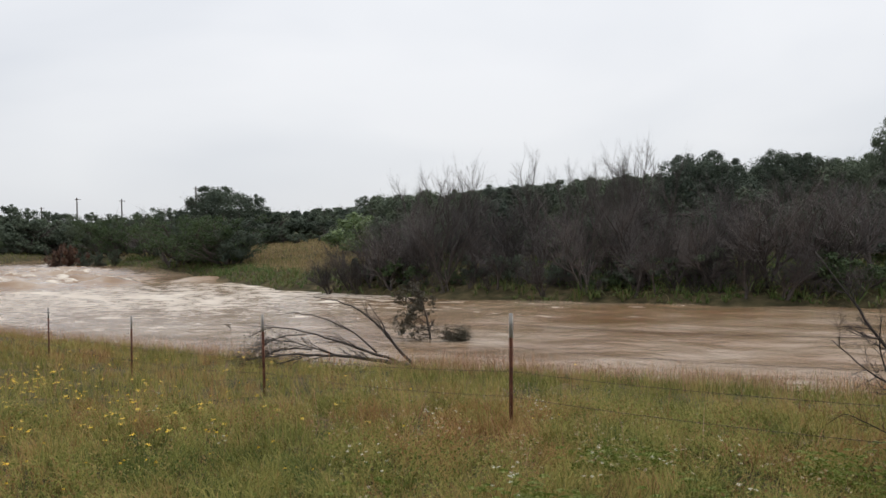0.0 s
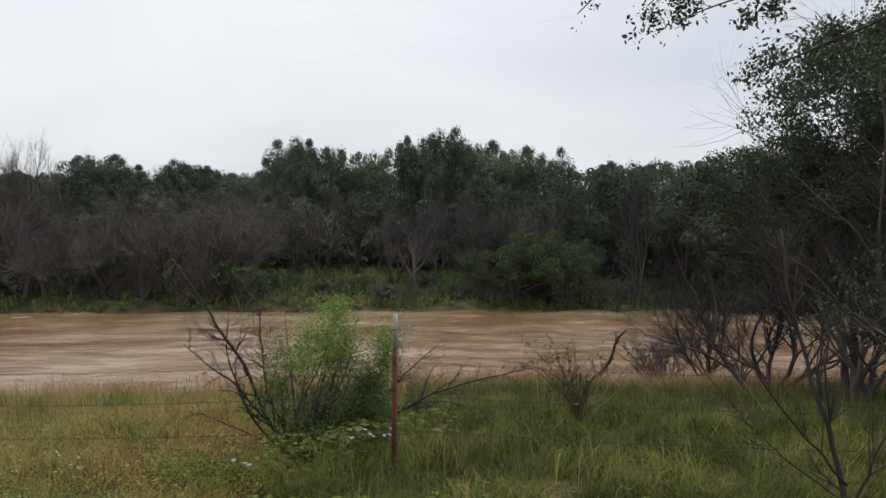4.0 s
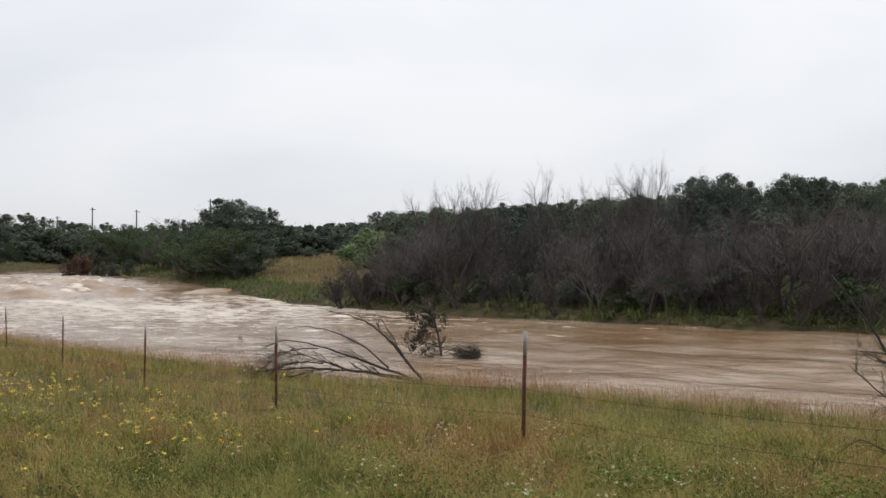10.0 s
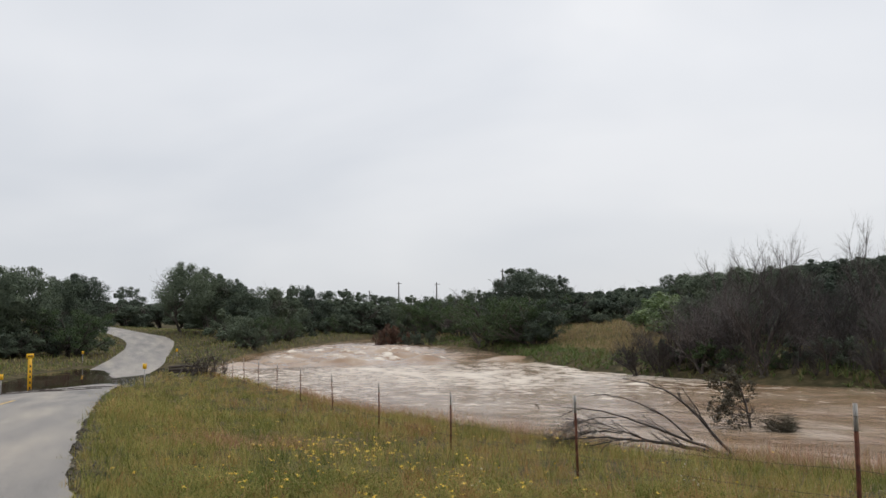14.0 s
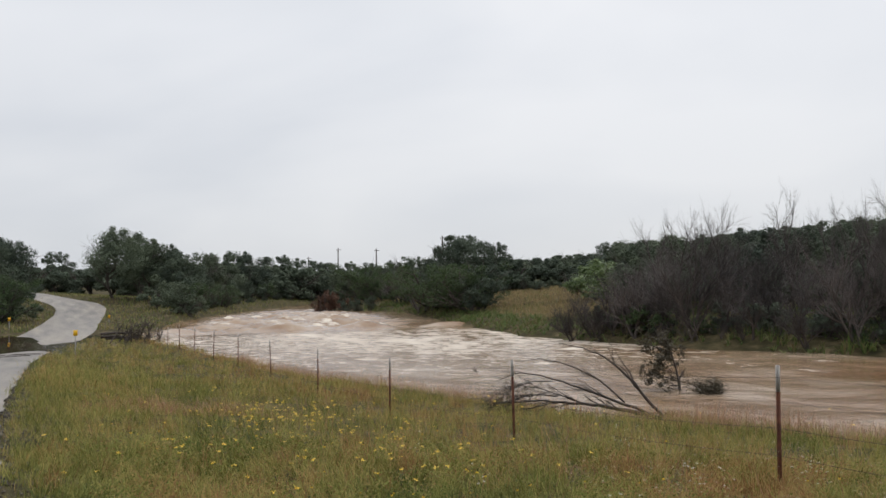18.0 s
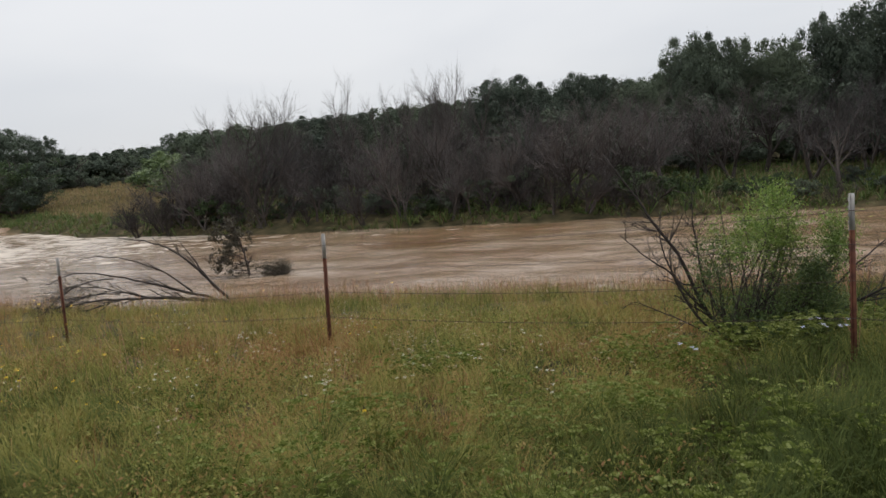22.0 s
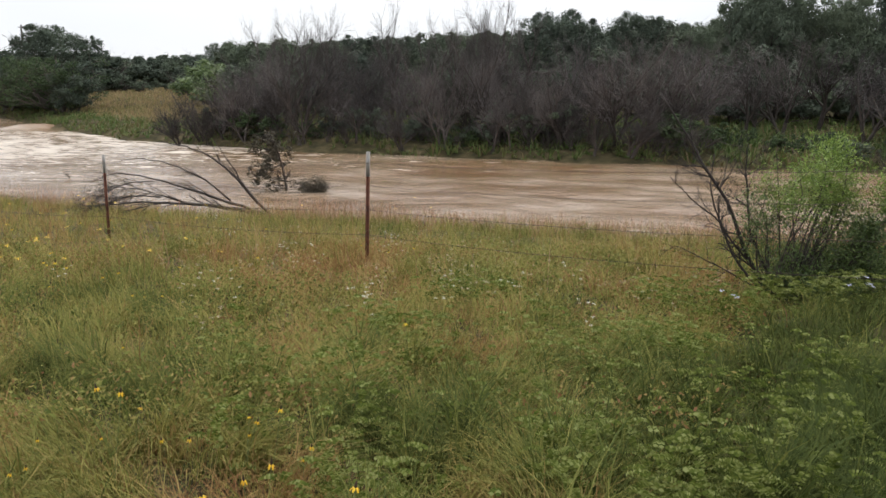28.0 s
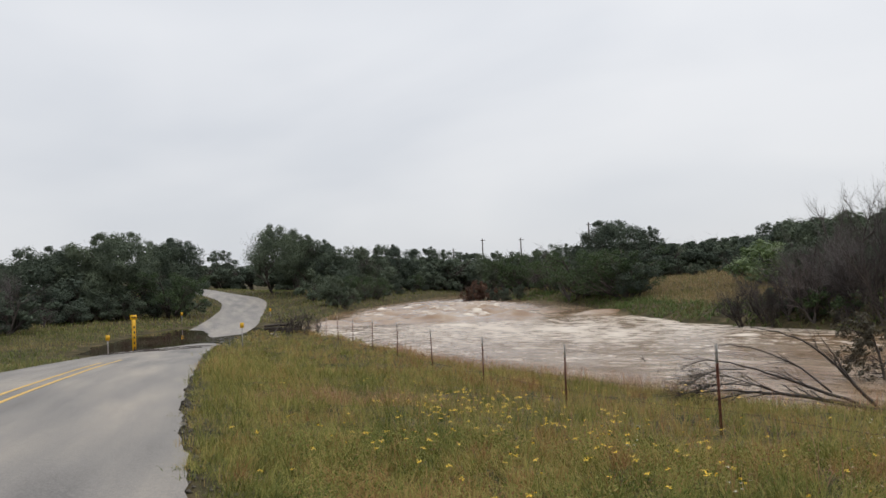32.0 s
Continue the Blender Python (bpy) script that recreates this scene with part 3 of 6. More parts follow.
def river_z(S, O, X, Y):
    r = rapid(S, O)
    return river_level(S, O) + (0.055 - 0.033 * step(4, 34, S)) * fbm(S * 1.5, O * 2.0, 3) + (0.045 - 0.031 * step(4, 34, S)) * fbm(S * 3.0, O * 3.6, 4) + r * (0.20 * fbm(S * 1.1, O * 0.9, 5) + 0.22 * fbm(S * 2.6, O * 2.2, 41) + 0.09 * fbm(S * 5.2, O * 4.4, 42) + 0.12 * np.sin((S + 0.25 * O) * 1.25 + 1.2 * np.sin(O * 0.35))) + 0.34 * np.exp(-((S + 0.25 * (O - 15) - 62.5) / 1.1) ** 2) * (0.6 + 0.5 * np.sin(O * 0.9)) * step(6, 10, O)


def river_foam_sheen(S, O, X, Y, Z):
    r = rapid(S, O)
    crest = fbm(S * 1.1, O * 0.9, 5) + 0.6 * fbm(S * 2.3, O * 1.5, 33)
    patch = step(0.55, 1.3, fbm(S * 0.5, O * 0.9, 9))
    streak = step(0.5, 1.2, fbm(S * 0.45, O * 1.9, 23))
    # upstream whitening: thin froth, and the sky's sheen put into the colour
    up = step(8, 40, S)
    q = S + 0.25 * (O - 15)
    wave = np.clip(np.sin(q * 1.25 + 1.2 * np.sin(O * 0.35)), 0, 1) ** 2
    fleck = step(0.9, 1.6, fbm(S * 1.5, O * 2.0, 3) + 0.5 * fbm(S * 3.0, O * 3.6, 4))
    churn = fbm(S * 2.6, O * 2.2, 41) + 0.8 * fbm(S * 5.2, O * 4.4, 42)
    return r * (-0.10 + 0.18 * crest + 0.22 * wave + 0.42 * churn) + (1 - r) * (0.30 * patch * step(66, 45, S) + 0.30 * fleck) + 0.05 + 0.08 * fbm(S * 0.15, O * 0.4, 21) + 0.33 * up * step(63, 56, q) + 0.12 * streak


sheet("river", np.concatenate([np.arange(-90, -20, 1.0), np.arange(-20, 56, 0.35), np.arange(56, 100, 0.25), np.arange(100, 128, 0.6)]), np.arange(3.5, 62, 0.27), river_z, river_foam_sheen, M_WATER,
      "fast brown flood water with foam and rapids")
# foam tint on the river side stands for thin water mirroring the sky
sheet("flooded_crossing", np.arange(43, 70, 0.3), np.arange(-12, 6.2, 0.3),
      lambda S, O, X, Y: -1.685 - 0.062 * step(-1.6, 1.0, O - smooth_line(ROAD, S, 1)) * step(8.5, 4.0, O - smooth_line(ROAD, S, 1)) + 0.012 * fbm(S * 0.8, O * 0.8, 12),
      lambda S, O, X, Y, Z: 0.14 * step(1.5, 4.5, O) + 0.10 * step(-1, 2, O), M_MIRROR_SHALLOW, "shallow muddy water running across the road")


# ---------------------------------------------------------------- trees
TOP = {}


def grow(rng, wood, twigs, tips, p, d, length, radius, level, cfg):
    seg = cfg["seg"][level]
    pts, rr = [p], [radius]
    for k in range(seg):
        d = d + rng.normal(size=3) * cfg["wander"] + np.array([0, 0, cfg["lift"][level]])
        d = d / np.linalg.norm(d)
        p = p + d * length / seg
        pts.append(p)
        rr.append(radius * (1 - 0.75 * (k + 1) / seg))
    last = level == len(cfg["seg"]) - 1
    (twigs if level >= cfg["twig_from"] else wood).tube(pts, rr, cfg["sides"][level], cap=False)
    if level >= cfg["leaf_from"]:
        tips.extend(pts[1:])
    if last:
        return
    for c in range(cfg["kids"][level]):
        f = rng.uniform(cfg["bare"][level], 1.0)
        i = min(int(f * seg), seg - 1)
        q = pts[i] + (pts[i + 1] - pts[i]) * (f * seg - i)
        side = np.cross(d, rng.normal(size=3))
        side /= np.linalg.norm(side) + 1e-9
        along = pts[i + 1] - pts[i]
        along = along / np.linalg.norm(along)
        w = rng.uniform(*cfg["open"][level])
        nd = along * math.cos(w) + side * math.sin(w)
        grow(rng, wood, twigs, tips, q, nd / np.linalg.norm(nd), length * rng.uniform(*cfg["ratio"][level]), rr[i] * cfg["thin"], level + 1, cfg)


OAK = dict(seg=(4, 4, 3), wander=0.16, lift=(0.05, 0.06, 0.04), sides=(6, 4, 3), twig_from=9, leaf_from=1, kids=(13, 8, 0), bare=(0.12, 0.25, 0), open=((0.6, 1.25), (0.5, 1.1), (0, 0)),
           ratio=((0.5, 0.85), (0.35, 0.6), (0, 0)), thin=0.55)
BARE = dict(seg=(5, 3, 2, 1), wander=0.13, lift=(0.04, 0.08, 0.07, 0.05), sides=(5, 4, 3, 3), twig_from=2, leaf_from=9, kids=(8, 7, 8, 0), bare=(0.18, 0.2, 0.15, 0), open=((0.35, 0.8), (0.35, 0.8), (0.3, 0.8), (0, 0)),
            ratio=((0.55, 0.9), (0.4, 0.65), (0.35, 0.6), (0, 0)), thin=0.6)


FAN = dict(BARE, seg=(6, 4, 3, 2), wander=0.15, kids=(9, 7, 8, 0), bare=(0.4, 0.3, 0.2, 0), thin=0.62, lift=(0.08, 0.16, 0.13, 0.08), open=((0.35, 0.8), (0.3, 0.7), (0.3, 0.7), (0, 0)), ratio=((0.4, 0.62), (0.4, 0.6), (0.35, 0.55), (0, 0)))


def leafy_tree(name, seed, label, leaf_mat, height=8.0, stems=1, per=60, leaf=0.105, spread=0.6, cfg=OAK, lean=0.15, category="tree", clumps=130, girth=1.0, skirt=0.0):
    """A trunk with limbs and a crown of small leaves; its foot stands at the origin."""
    rng = np.random.default_rng(seed)
    wood, tips = Shape(), []
    for k in range(stems):
        d = np.array([rng.normal() * lean * (1 + 0.8 * (stems > 1)), rng.normal() * lean * (1 + 0.8 * (stems > 1)), 1.0])
        grow(rng, wood, wood, tips, np.array([0.12 * k * (-1) ** k, 0.1 * k, -0.25]), d / np.linalg.norm(d), height * 0.72 * rng.uniform(0.85, 1.1), (height * 0.024 + 0.02) * girth, 0, cfg)
    root = thing(name, 0, 0, -300, label, category)
    part("trunk", wood.mesh("trunk", M_BARK), root)
    crown = Shape()
    tips = np.asarray(tips)
    axis = np.hypot(tips[:, 0], tips[:, 1])
    tips = tips[(tips[:, 2] < np.percentile(tips[:, 2], 95)) & (axis < np.percentile(axis, 96))]
    tips = tips[tips[:, 2] > skirt * height]
    tips = tips[rng.permutation(len(tips))[:clumps]]
    crown.puffs(rng, tips, per, spread * height / 8, leaf * height / 8)
    part("crown", crown.mesh("crown", leaf_mat), root)
    TOP[root.name] = float(np.percentile(np.concatenate(crown.v)[:, 2], 98.5))
    return root


def lobed_oak(name, seed, label, leaf_mat, height=8.0, stems=1, lobes=17, per=900, leaf=0.072, low=0.0, broad=0.42, girth=1.0):
    """An old oak: a forked trunk inside a crown of rounded, closely leaved masses."""
    rng = np.random.default_rng(seed)
    wood = Shape()
    cfg = dict(OAK, kids=(9, 5, 0))
    for k in range(stems):
        d = np.array([rng.normal() * 0.12 * stems, rng.normal() * 0.12 * stems, 1.0])
        grow(rng, wood, wood, [], np.array([0.12 * k * (-1) ** k, 0.1 * k, -0.25]), d / np.linalg.norm(d), height * 0.55, (height * 0.022 + 0.02) * girth, 0, cfg)
    root = thing(name, 0, 0, -300, label, "tree")
    part("trunk", wood.mesh("trunk", M_BARK), root)
    half = height * (1 - low) / 2
    mid = np.array([0, 0, height * low + half])
    size = np.array([height * broad, height * broad, half])
    i = np.arange(lobes) + 0.5
    tilt, turn = np.arccos(1 - 1.75 * i / lobes), i * 2.39996 + rng.uniform(0, 6)
    d = np.stack([np.sin(tilt) * np.cos(turn), np.sin(tilt) * np.sin(turn), np.cos(tilt)], -1) + rng.normal(size=(lobes, 3)) * 0.16
    centres = mid + d * size * rng.uniform(0.50, 0.74, (lobes, 1))
    big = height * rng.uniform(0.11, 0.19, lobes)
    # smaller tufts that break the outline
    k = lobes * 3
    pick = rng.integers(0, lobes, k)
    u = rng.normal(size=(k, 3)) + d[pick] * 1.2
    u /= np.linalg.norm(u, axis=1, keepdims=True)
    tuft = centres[pick] + u * big[pick][:, None] * 0.95
    crown = Shape()
    for c, r, count in ((np.concatenate([centres, [mid]]), np.concatenate([big, [height * 0.22]]), per), (tuft, big[pick] * rng.uniform(0.25, 0.5, k), per // 5)):
        v = rng.normal(size=(len(c) * count, 3))
        v /= np.linalg.norm(v, axis=1, keepdims=True)
        rr = np.repeat(r, count) * rng.uniform(0.72, 1.08, len(v)) * (1 + 0.12 * np.sin(v[:, 0] * 7 + np.repeat(r, count) * 40) * np.sin(v[:, 1] * 6 + v[:, 2] * 5))
        out = v.copy()
        v[:, 2] *= 0.82
        crown.facing(rng, np.repeat(c, count, axis=0) + v * rr[:, None], out, leaf * height / 8, 1.6)
        # the shaded inside of each mass
        few = max(count // 7, 6)
        v = rng.normal(size=(len(c) * few, 3))
        v /= np.linalg.norm(v, axis=1, keepdims=True)
        crown.facing(rng, np.repeat(c, few, axis=0) + v * [1, 1, 0.82] * (np.repeat(r, few) * rng.uniform(0.45, 0.72, len(v)))[:, None], v, leaf * height / 8 * 2.4, 1.4, 0.3)
    part("crown", crown.mesh("crown", leaf_mat), root)
    TOP[root.name] = float(np.percentile(np.concatenate(crown.v)[:, 2], 99.0))
    return root


def bare_tree(name, seed, label, twig_mat, height=7.0, stems=2, cfg=BARE, lean=0.28, stout=1.0):
    rng = np.random.default_rng(seed)
    wood, twigs = Shape(), Shape()
    for k in range(stems):
        d = np.array([rng.normal() * lean, rng.normal() * lean, 1.0])
        grow(rng, wood, twigs, [], np.array([0.15 * k * (-1) ** k, 0.1 * k, -0.25]), d / np.linalg.norm(d), height * 0.75 * rng.uniform(0.8, 1.1), (height * 0.016 + 0.02) * stout, 0, cfg)
    root = thing(name, 0, 0, -300, label, "tree")
    part("trunk", wood.mesh("trunk", M_BARK), root)
    part("twig_crown", twigs.mesh("twig_crown", twig_mat), root)
    TOP[root.name] = float(np.percentile(np.concatenate(twigs.v)[:, 2], 99.3))
    return root


def shrub(name, seed, label, leaf_mat, height=2.0, leaf=0.062, per=75):
    cfg = dict(OAK, seg=(3, 3, 2), kids=(6, 4, 0), bare=(0.1, 0.2, 0), sides=(4, 3, 3))
    return leafy_tree(name, seed, label, leaf_mat, height * 1.1, 7, per, leaf * 8 / height, 0.75, cfg, 0.45, "bush", 70)


made = {}


def plant(kind, x, y, height, base_height, turn, label="", group="", widen=1.0, sink=0.0):
    """Stands a copy of a pattern tree on the ground."""
    src = PATTERN[kind]
    z = gz(x, y) - sink
    k = height / base_height
    m = Matrix.LocRotScale((x, y, z), Euler((0, 0, radians(turn))), (k * widen, k * widen, k))
    if kind not in made:
        made[kind] = src
        src.matrix_basis = m
        ob = src
    else:
        sc = src.scale.copy()
        ob = copy_thing(src, m)
        ob.matrix_basis = m
    return tagged(ob, label, "", group)


PATTERN = {
    "oak0": lobed_oak("oak_tree", 11, "dark green oak with a broad dense crown", M_HAZED_OAK),
    "oak1": lobed_oak("oak_tree", 12, "dark green oak with a broad dense crown", M_HAZED_OAK, stems=2),
    "oak2": lobed_oak("oak_tree", 13, "dark green oak with a broad dense crown", M_HAZED_OAK),
    "far0": lobed_oak("oak_tree", 14, "dark green oak in the woods upstream", M_HAZED_OAK, lobes=14, per=520, leaf=0.105, low=-0.12),
    "far1": lobed_oak("oak_tree", 15, "dark green oak in the woods upstream", M_HAZED_OAK, stems=2, lobes=14, per=520, leaf=0.105, low=-0.12),
    "ridge": lobed_oak("oak_tree", 17, "dark green oak on the wooded ridge", M_HAZED_OAK, stems=2, lobes=10, per=300, leaf=0.19, low=-0.25, broad=0.5),
    "under": lobed_oak("understory_oak", 18, "low dark oak filling the woods to the ground", M_HAZED_OAK, height=4.0, stems=3, lobes=10, per=210, leaf=0.18, low=-0.25, broad=0.6),
    "willow": lobed_oak("willow_tree", 16, "light green willow by the meadow", M_FRESH, stems=3, lobes=13, per=260, leaf=0.15, low=-0.2, broad=0.5),
    "bare0": bare_tree("bare_tree", 21, "leafless brown mesquite with dense thin twigs", M_TWIG, stout=1.5),
    "bare1": bare_tree("bare_tree", 22, "leafless brown mesquite with dense thin twigs", M_TWIG, stems=3, stout=1.5),
    "bare2": bare_tree("bare_tree", 23, "leafless brown mesquite with dense thin twigs", M_TWIG, stems=1, stout=1.5),
    "dark0": bare_tree("bare_tree", 27, "leafless dark brown tree at the water's edge", M_DARKTWIG, stems=5, lean=0.34, stout=0.85, cfg=dict(BARE, seg=(6, 4, 3, 2), wander=0.17, lift=(0.16, 0.16, 0.12, 0.06), kids=(8, 7, 6, 0))),
    "dark1": bare_tree("bare_tree", 28, "leafless dark brown tree at the water's edge", M_DARKTWIG, stems=4, lean=0.34, stout=0.85, cfg=dict(BARE, seg=(6, 4, 3, 2), wander=0.17, lift=(0.16, 0.16, 0.12, 0.06), kids=(8, 7, 6, 0))),
    "pale0": bare_tree("dead_tree", 24, "tall dead tree with pale bare branches", M_PALE, stems=4, stout=1.2, lean=0.30, cfg=FAN),
    "pale1": bare_tree("dead_tree", 25, "tall dead tree with pale bare branches", M_PALE, stems=3, stout=1.2, lean=0.30, cfg=FAN),
    "brush": bare_tree("bare_shrub", 26, "low tangled leafless brush at the water's edge", M_TWIG, stems=7, lean=0.6, cfg=dict(BARE, kids=(5, 5, 5, 0))),
    "shrub0": shrub("green_shrub", 31, "green shrub at the water's edge", M_HAZED_OAK),
    "shrub1": shrub("green_shrub", 32, "mid-green shrub at the water's edge", M_MID),
    "mid": leafy_tree("green_tree", 34, "mid-green bushy young tree on the bank", M_MID, height=4.0, stems=6, per=110, leaf=0.10, spread=0.8, clumps=110, lean=0.45, cfg=dict(OAK, kids=(7, 4, 0), bare=(0.05, 0.2, 0))),
    "rust": shrub("rusty_shrub", 33, "rust-brown dead shrub standing in the rapids", M_RUSTBUSH),
}
BASE = {k: TOP[o.name] for k, o in PATTERN.items()}
EYE = 1.58


def skyline(kind, b, r, elev, turn=0, group="", widen=1.0, label=""):
    """A tree at a bearing and range whose top stands at that angle above the eye."""
    x, y = polar(b, r)
    x += 0.15
    h = EYE + r * math.tan(radians(elev)) - gz(x, y)
    return plant(kind, x, y, max(h, 0.8), BASE[kind], turn, label, group, widen)


def wood_layers():
    rng = random.Random(5)
    # bearing, range, top elevation: the tall ones that make the skyline
    for kind, b, r, e, w in (
        ("oak0", 49.2, 84, 3.8, 0.95), ("oak1", 45.6, 100, 3.3, 0.95), ("oak2", 47.0, 96, 3.0, 0.9), ("far0", 42.4, 185, 2.5, 1.0), ("oak2", 39.2, 122, 4.0, 0.95), ("oak0", 37.2, 112, 3.4, 0.95), ("oak1", 53.5, 84, 2.9, 1.1), ("oak2", 51.0, 84, 3.1, 1.0),
        ("oak0", 57.5, 75, 2.6, 1.1), ("far1", 61.5, 85, 2.6, 1.1), ("far0", 34.5, 105, 2.3, 1.1), ("far0", 31.1, 150, 2.5, 1.0), ("far1", 28.7, 150, 2.2, 1.2), ("far0", 26.2, 165, 1.8, 1.2),
        ("far1", 23.9, 125, 1.7, 1.1), ("oak0", 15.4, 104, 3.5, 1.15), ("far0", 13.2, 106, 2.9, 1.0), ("far1", 17.2, 108, 2.6, 1.0), ("far0", 5.6, 120, 2.7, 1.0), ("far1", 4.0, 122, 2.7, 1.0),
        ("far1", 37.6, 118, 3.0, 0.9), ("far0", 36.0, 112, 3.0, 0.9), ("far1", 35.0, 108, 2.6, 1.0), ("far0", 33.4, 112, 2.4, 1.0), ("far1", 32.2, 120, 2.4, 1.1), ("far1", 30.2, 128, 2.2, 1.1), ("far0", 27.4, 150, 2.0, 1.2), ("far1", 25.0, 150, 1.7, 1.2), ("far0", 22.2, 122, 1.6, 1.1), ("far1", 20.6, 118, 1.7, 1.1), ("far0", 18.8, 112, 2.0, 1.1),
        ("willow", 5.7, 74, 1.5, 1.5),
        ("oak0", -17.5, 60, 5.2, 0.9), ("oak1", -20.0, 60, 4.6, 0.9), ("oak2", -22.6, 62, 4.9, 0.9), ("oak0", -24.6, 62, 4.8, 0.9), ("oak0", -27.0, 62, 4.5, 1.0), ("oak1", -31.3, 56, 6.8, 0.62), ("oak2", -29.8, 57, 6.4, 0.6), ("oak0", -33.2, 57, 6.2, 0.6),
        ("oak0", -36.0, 56, 5.9, 0.7), ("oak2", -41.5, 58, 7.6, 0.65), ("oak1", -39.0, 58, 7.2, 0.6), ("oak0", -43.4, 58, 7.0, 0.6), ("oak0", -45.8, 56, 6.6, 0.65), ("oak2", -49.2, 54, 6.2, 0.65), ("oak1", -53.5, 50, 5.6, 0.8), ("oak0", -58.5, 48, 5.6, 0.9),
        ("oak2", -64, 48, 6.5, 1.1), ("oak1", -71, 48, 6.5, 1.1), ("oak0", -78, 48, 6.5, 1.1),
        ("pale0", 0.4, 52, 5.0, 1.0), ("pale1", -2.8, 52, 5.2, 1.0), ("pale1", -7.0, 52, 6.0, 0.9), ("pale0", -10.3, 52, 5.3, 0.8), ("pale1", -13.4, 52, 6.0, 0.8), ("pale0", -15.0, 51, 6.2, 0.8),
        ("bare0", -55.0, 44, 5.9, 0.5), ("pale1", 1.4, 57, 3.4, 0.9), ("bare0", 19.8, 118, 2.3, 0.9), ("bare2", 33.4, 112, 2.5, 0.8)):
        skyline(kind, b, r, e, rng.uniform(0, 360), "woods round the river", w)
    # wooded ridge behind
    for b in np.arange(68, -6, -1.25):
        r = rng.uniform(150, 200)
        e = float(np.interp(b, [-6, 4, 9, 15, 24, 35, 50, 70], [2.6, 2.2, 1.85, 1.6, 1.2, 1.5, 2.0, 2.2])) - rng.uniform(0, 0.35)
        skyline("ridge", float(b), r, e, rng.uniform(0, 360), "woods round the river", 1.7)
    for b in np.arange(37, 15, -1.1):
        skyline("ridge", float(b), rng.uniform(128, 150), float(np.interp(b, [15, 24, 30, 37], [1.9, 1.35, 1.75, 2.3])) - rng.uniform(0, 0.45), rng.uniform(0, 360), "woods round the river", 1.5)
    for b in np.arange(4, -30, -1.5):
        skyline("ridge", float(b), rng.uniform(76, 92), float(np.interp(b, [-30, -16, -8, 4], [3.9, 3.9, 3.5, 2.6])) - rng.uniform(0, 0.4), rng.uniform(0, 360), "woods round the river", 1.4)
    for b in np.arange(14.5, 1, -1.15):
        skyline("ridge", float(b), rng.uniform(104, 122), rng.uniform(1.3, 2.0), rng.uniform(0, 360), "woods behind the meadow", 1.4)
    for b in np.arange(3, -84, -2.6):
        r = rng.uniform(60, 72)
        e = float(np.interp(b, [-84, -58, -45, -30, -20, -10, 3], [5.2, 5.4, 5.4, 4.6, 4.3, 4.0, 3.1])) - rng.uniform(0, 0.5)
        skyline(rng.choice(("far0", "far1")), float(b), r, e, rng.uniform(0, 360), "woods round the river", 1.3)
    # low dark growth that closes the woods
    for b in np.arange(3, -84, -2.2):
        r = float(np.interp(b, [-84, -58, -46, -34, -22, -12, 0, 7], [56, 54, 52, 50, 50, 51, 54, 58])) + rng.uniform(0, 5)
        skyline("under", float(b), r, float(np.interp(b, [-84, -45, -30, -10, 3], [3.4, 3.2, 2.8, 2.4, 1.6])) - rng.uniform(0, 0.9), rng.uniform(0, 360), "understory of the woods", 1.2)
    for b in np.arange(16, 1, -1.0):
        skyline("under", float(b), rng.uniform(97, 106), rng.uniform(0.4, 1.1), rng.uniform(0, 360), "woods behind the meadow", 1.4)
    for b in np.arange(66, 48.5, -1.7):
        skyline("under", float(b), rng.uniform(66, 76) + 14 * step(58, 53, float(b)), rng.uniform(0.6, 1.9), rng.uniform(0, 360), "understory of the woods", 1.2)
    for b in np.arange(36.5, 26, -1.5):
        r = float(np.interp(b, [26, 30, 34, 38, 41], [146, 122, 96, 84, 112])) + rng.uniform(3, 9)
        skyline("under", float(b), r, rng.uniform(0.6, 1.5), rng.uniform(0, 360), "understory of the woods", 1.3)
    for b in np.arange(26, 13, -1.5):
        r = float(np.interp(b, [13, 18, 22, 26], [92, 96, 118, 140])) + rng.uniform(3, 9)
        skyline("under", float(b), r, rng.uniform(0.5, 1.2), rng.uniform(0, 360), "understory of the woods", 1.3)
    # brown thicket along the far bank
    for b in np.arange(7.0, -72, -1.55):
        bank = np.interp(b, [-72, -56, -46, -34, -22, -12, 0, 7], [46, 43.5, 41, 38.5, 38, 39.5, 42.5, 47])
        r = bank + rng.uniform(1.5, 11)
        e = float(np.interp(b, [-72, -50, -30, -15, -6, 2, 3.2, 4.0, 7], [4.2, 4.2, 3.9, 3.8, 3.3, 2.6, 2.2, -0.2, -0.6])) + rng.uniform(-1.8, 0.3)
        skyline(rng.choice(("bare0", "bare1", "bare2")), float(b) + rng.uniform(-0.5, 0.5), r, e, rng.uniform(0, 360), "bare thicket on the far bank", rng.uniform(0.9, 1.25))
    for b in np.arange(6.0, -66, -1.6):
        bank = np.interp(b, [-72, -56, -46, -34, -22, -12, 0, 7], [46, 43.5, 41, 38.5, 38, 39.5, 42.5, 47])
        if not -44 < b < -28 or rng.uniform(0, 1) < 0.4:
            skyline("brush", float(b) + rng.uniform(-0.6, 0.6), bank + rng.uniform(0.0, 1.4), rng.uniform(-3.0, -0.8) - (1.2 if -44 < b < -28 else 0), rng.uniform(0, 360), "brush along the far bank", rng.uniform(0.8, 1.2))
    for b in np.arange(4.0, -66, -2.3):
        bank = np.interp(b, [-72, -56, -46, -34, -22, -12, 0, 7], [46, 43.5, 41, 38.5, 38, 39.5, 42.5, 47])
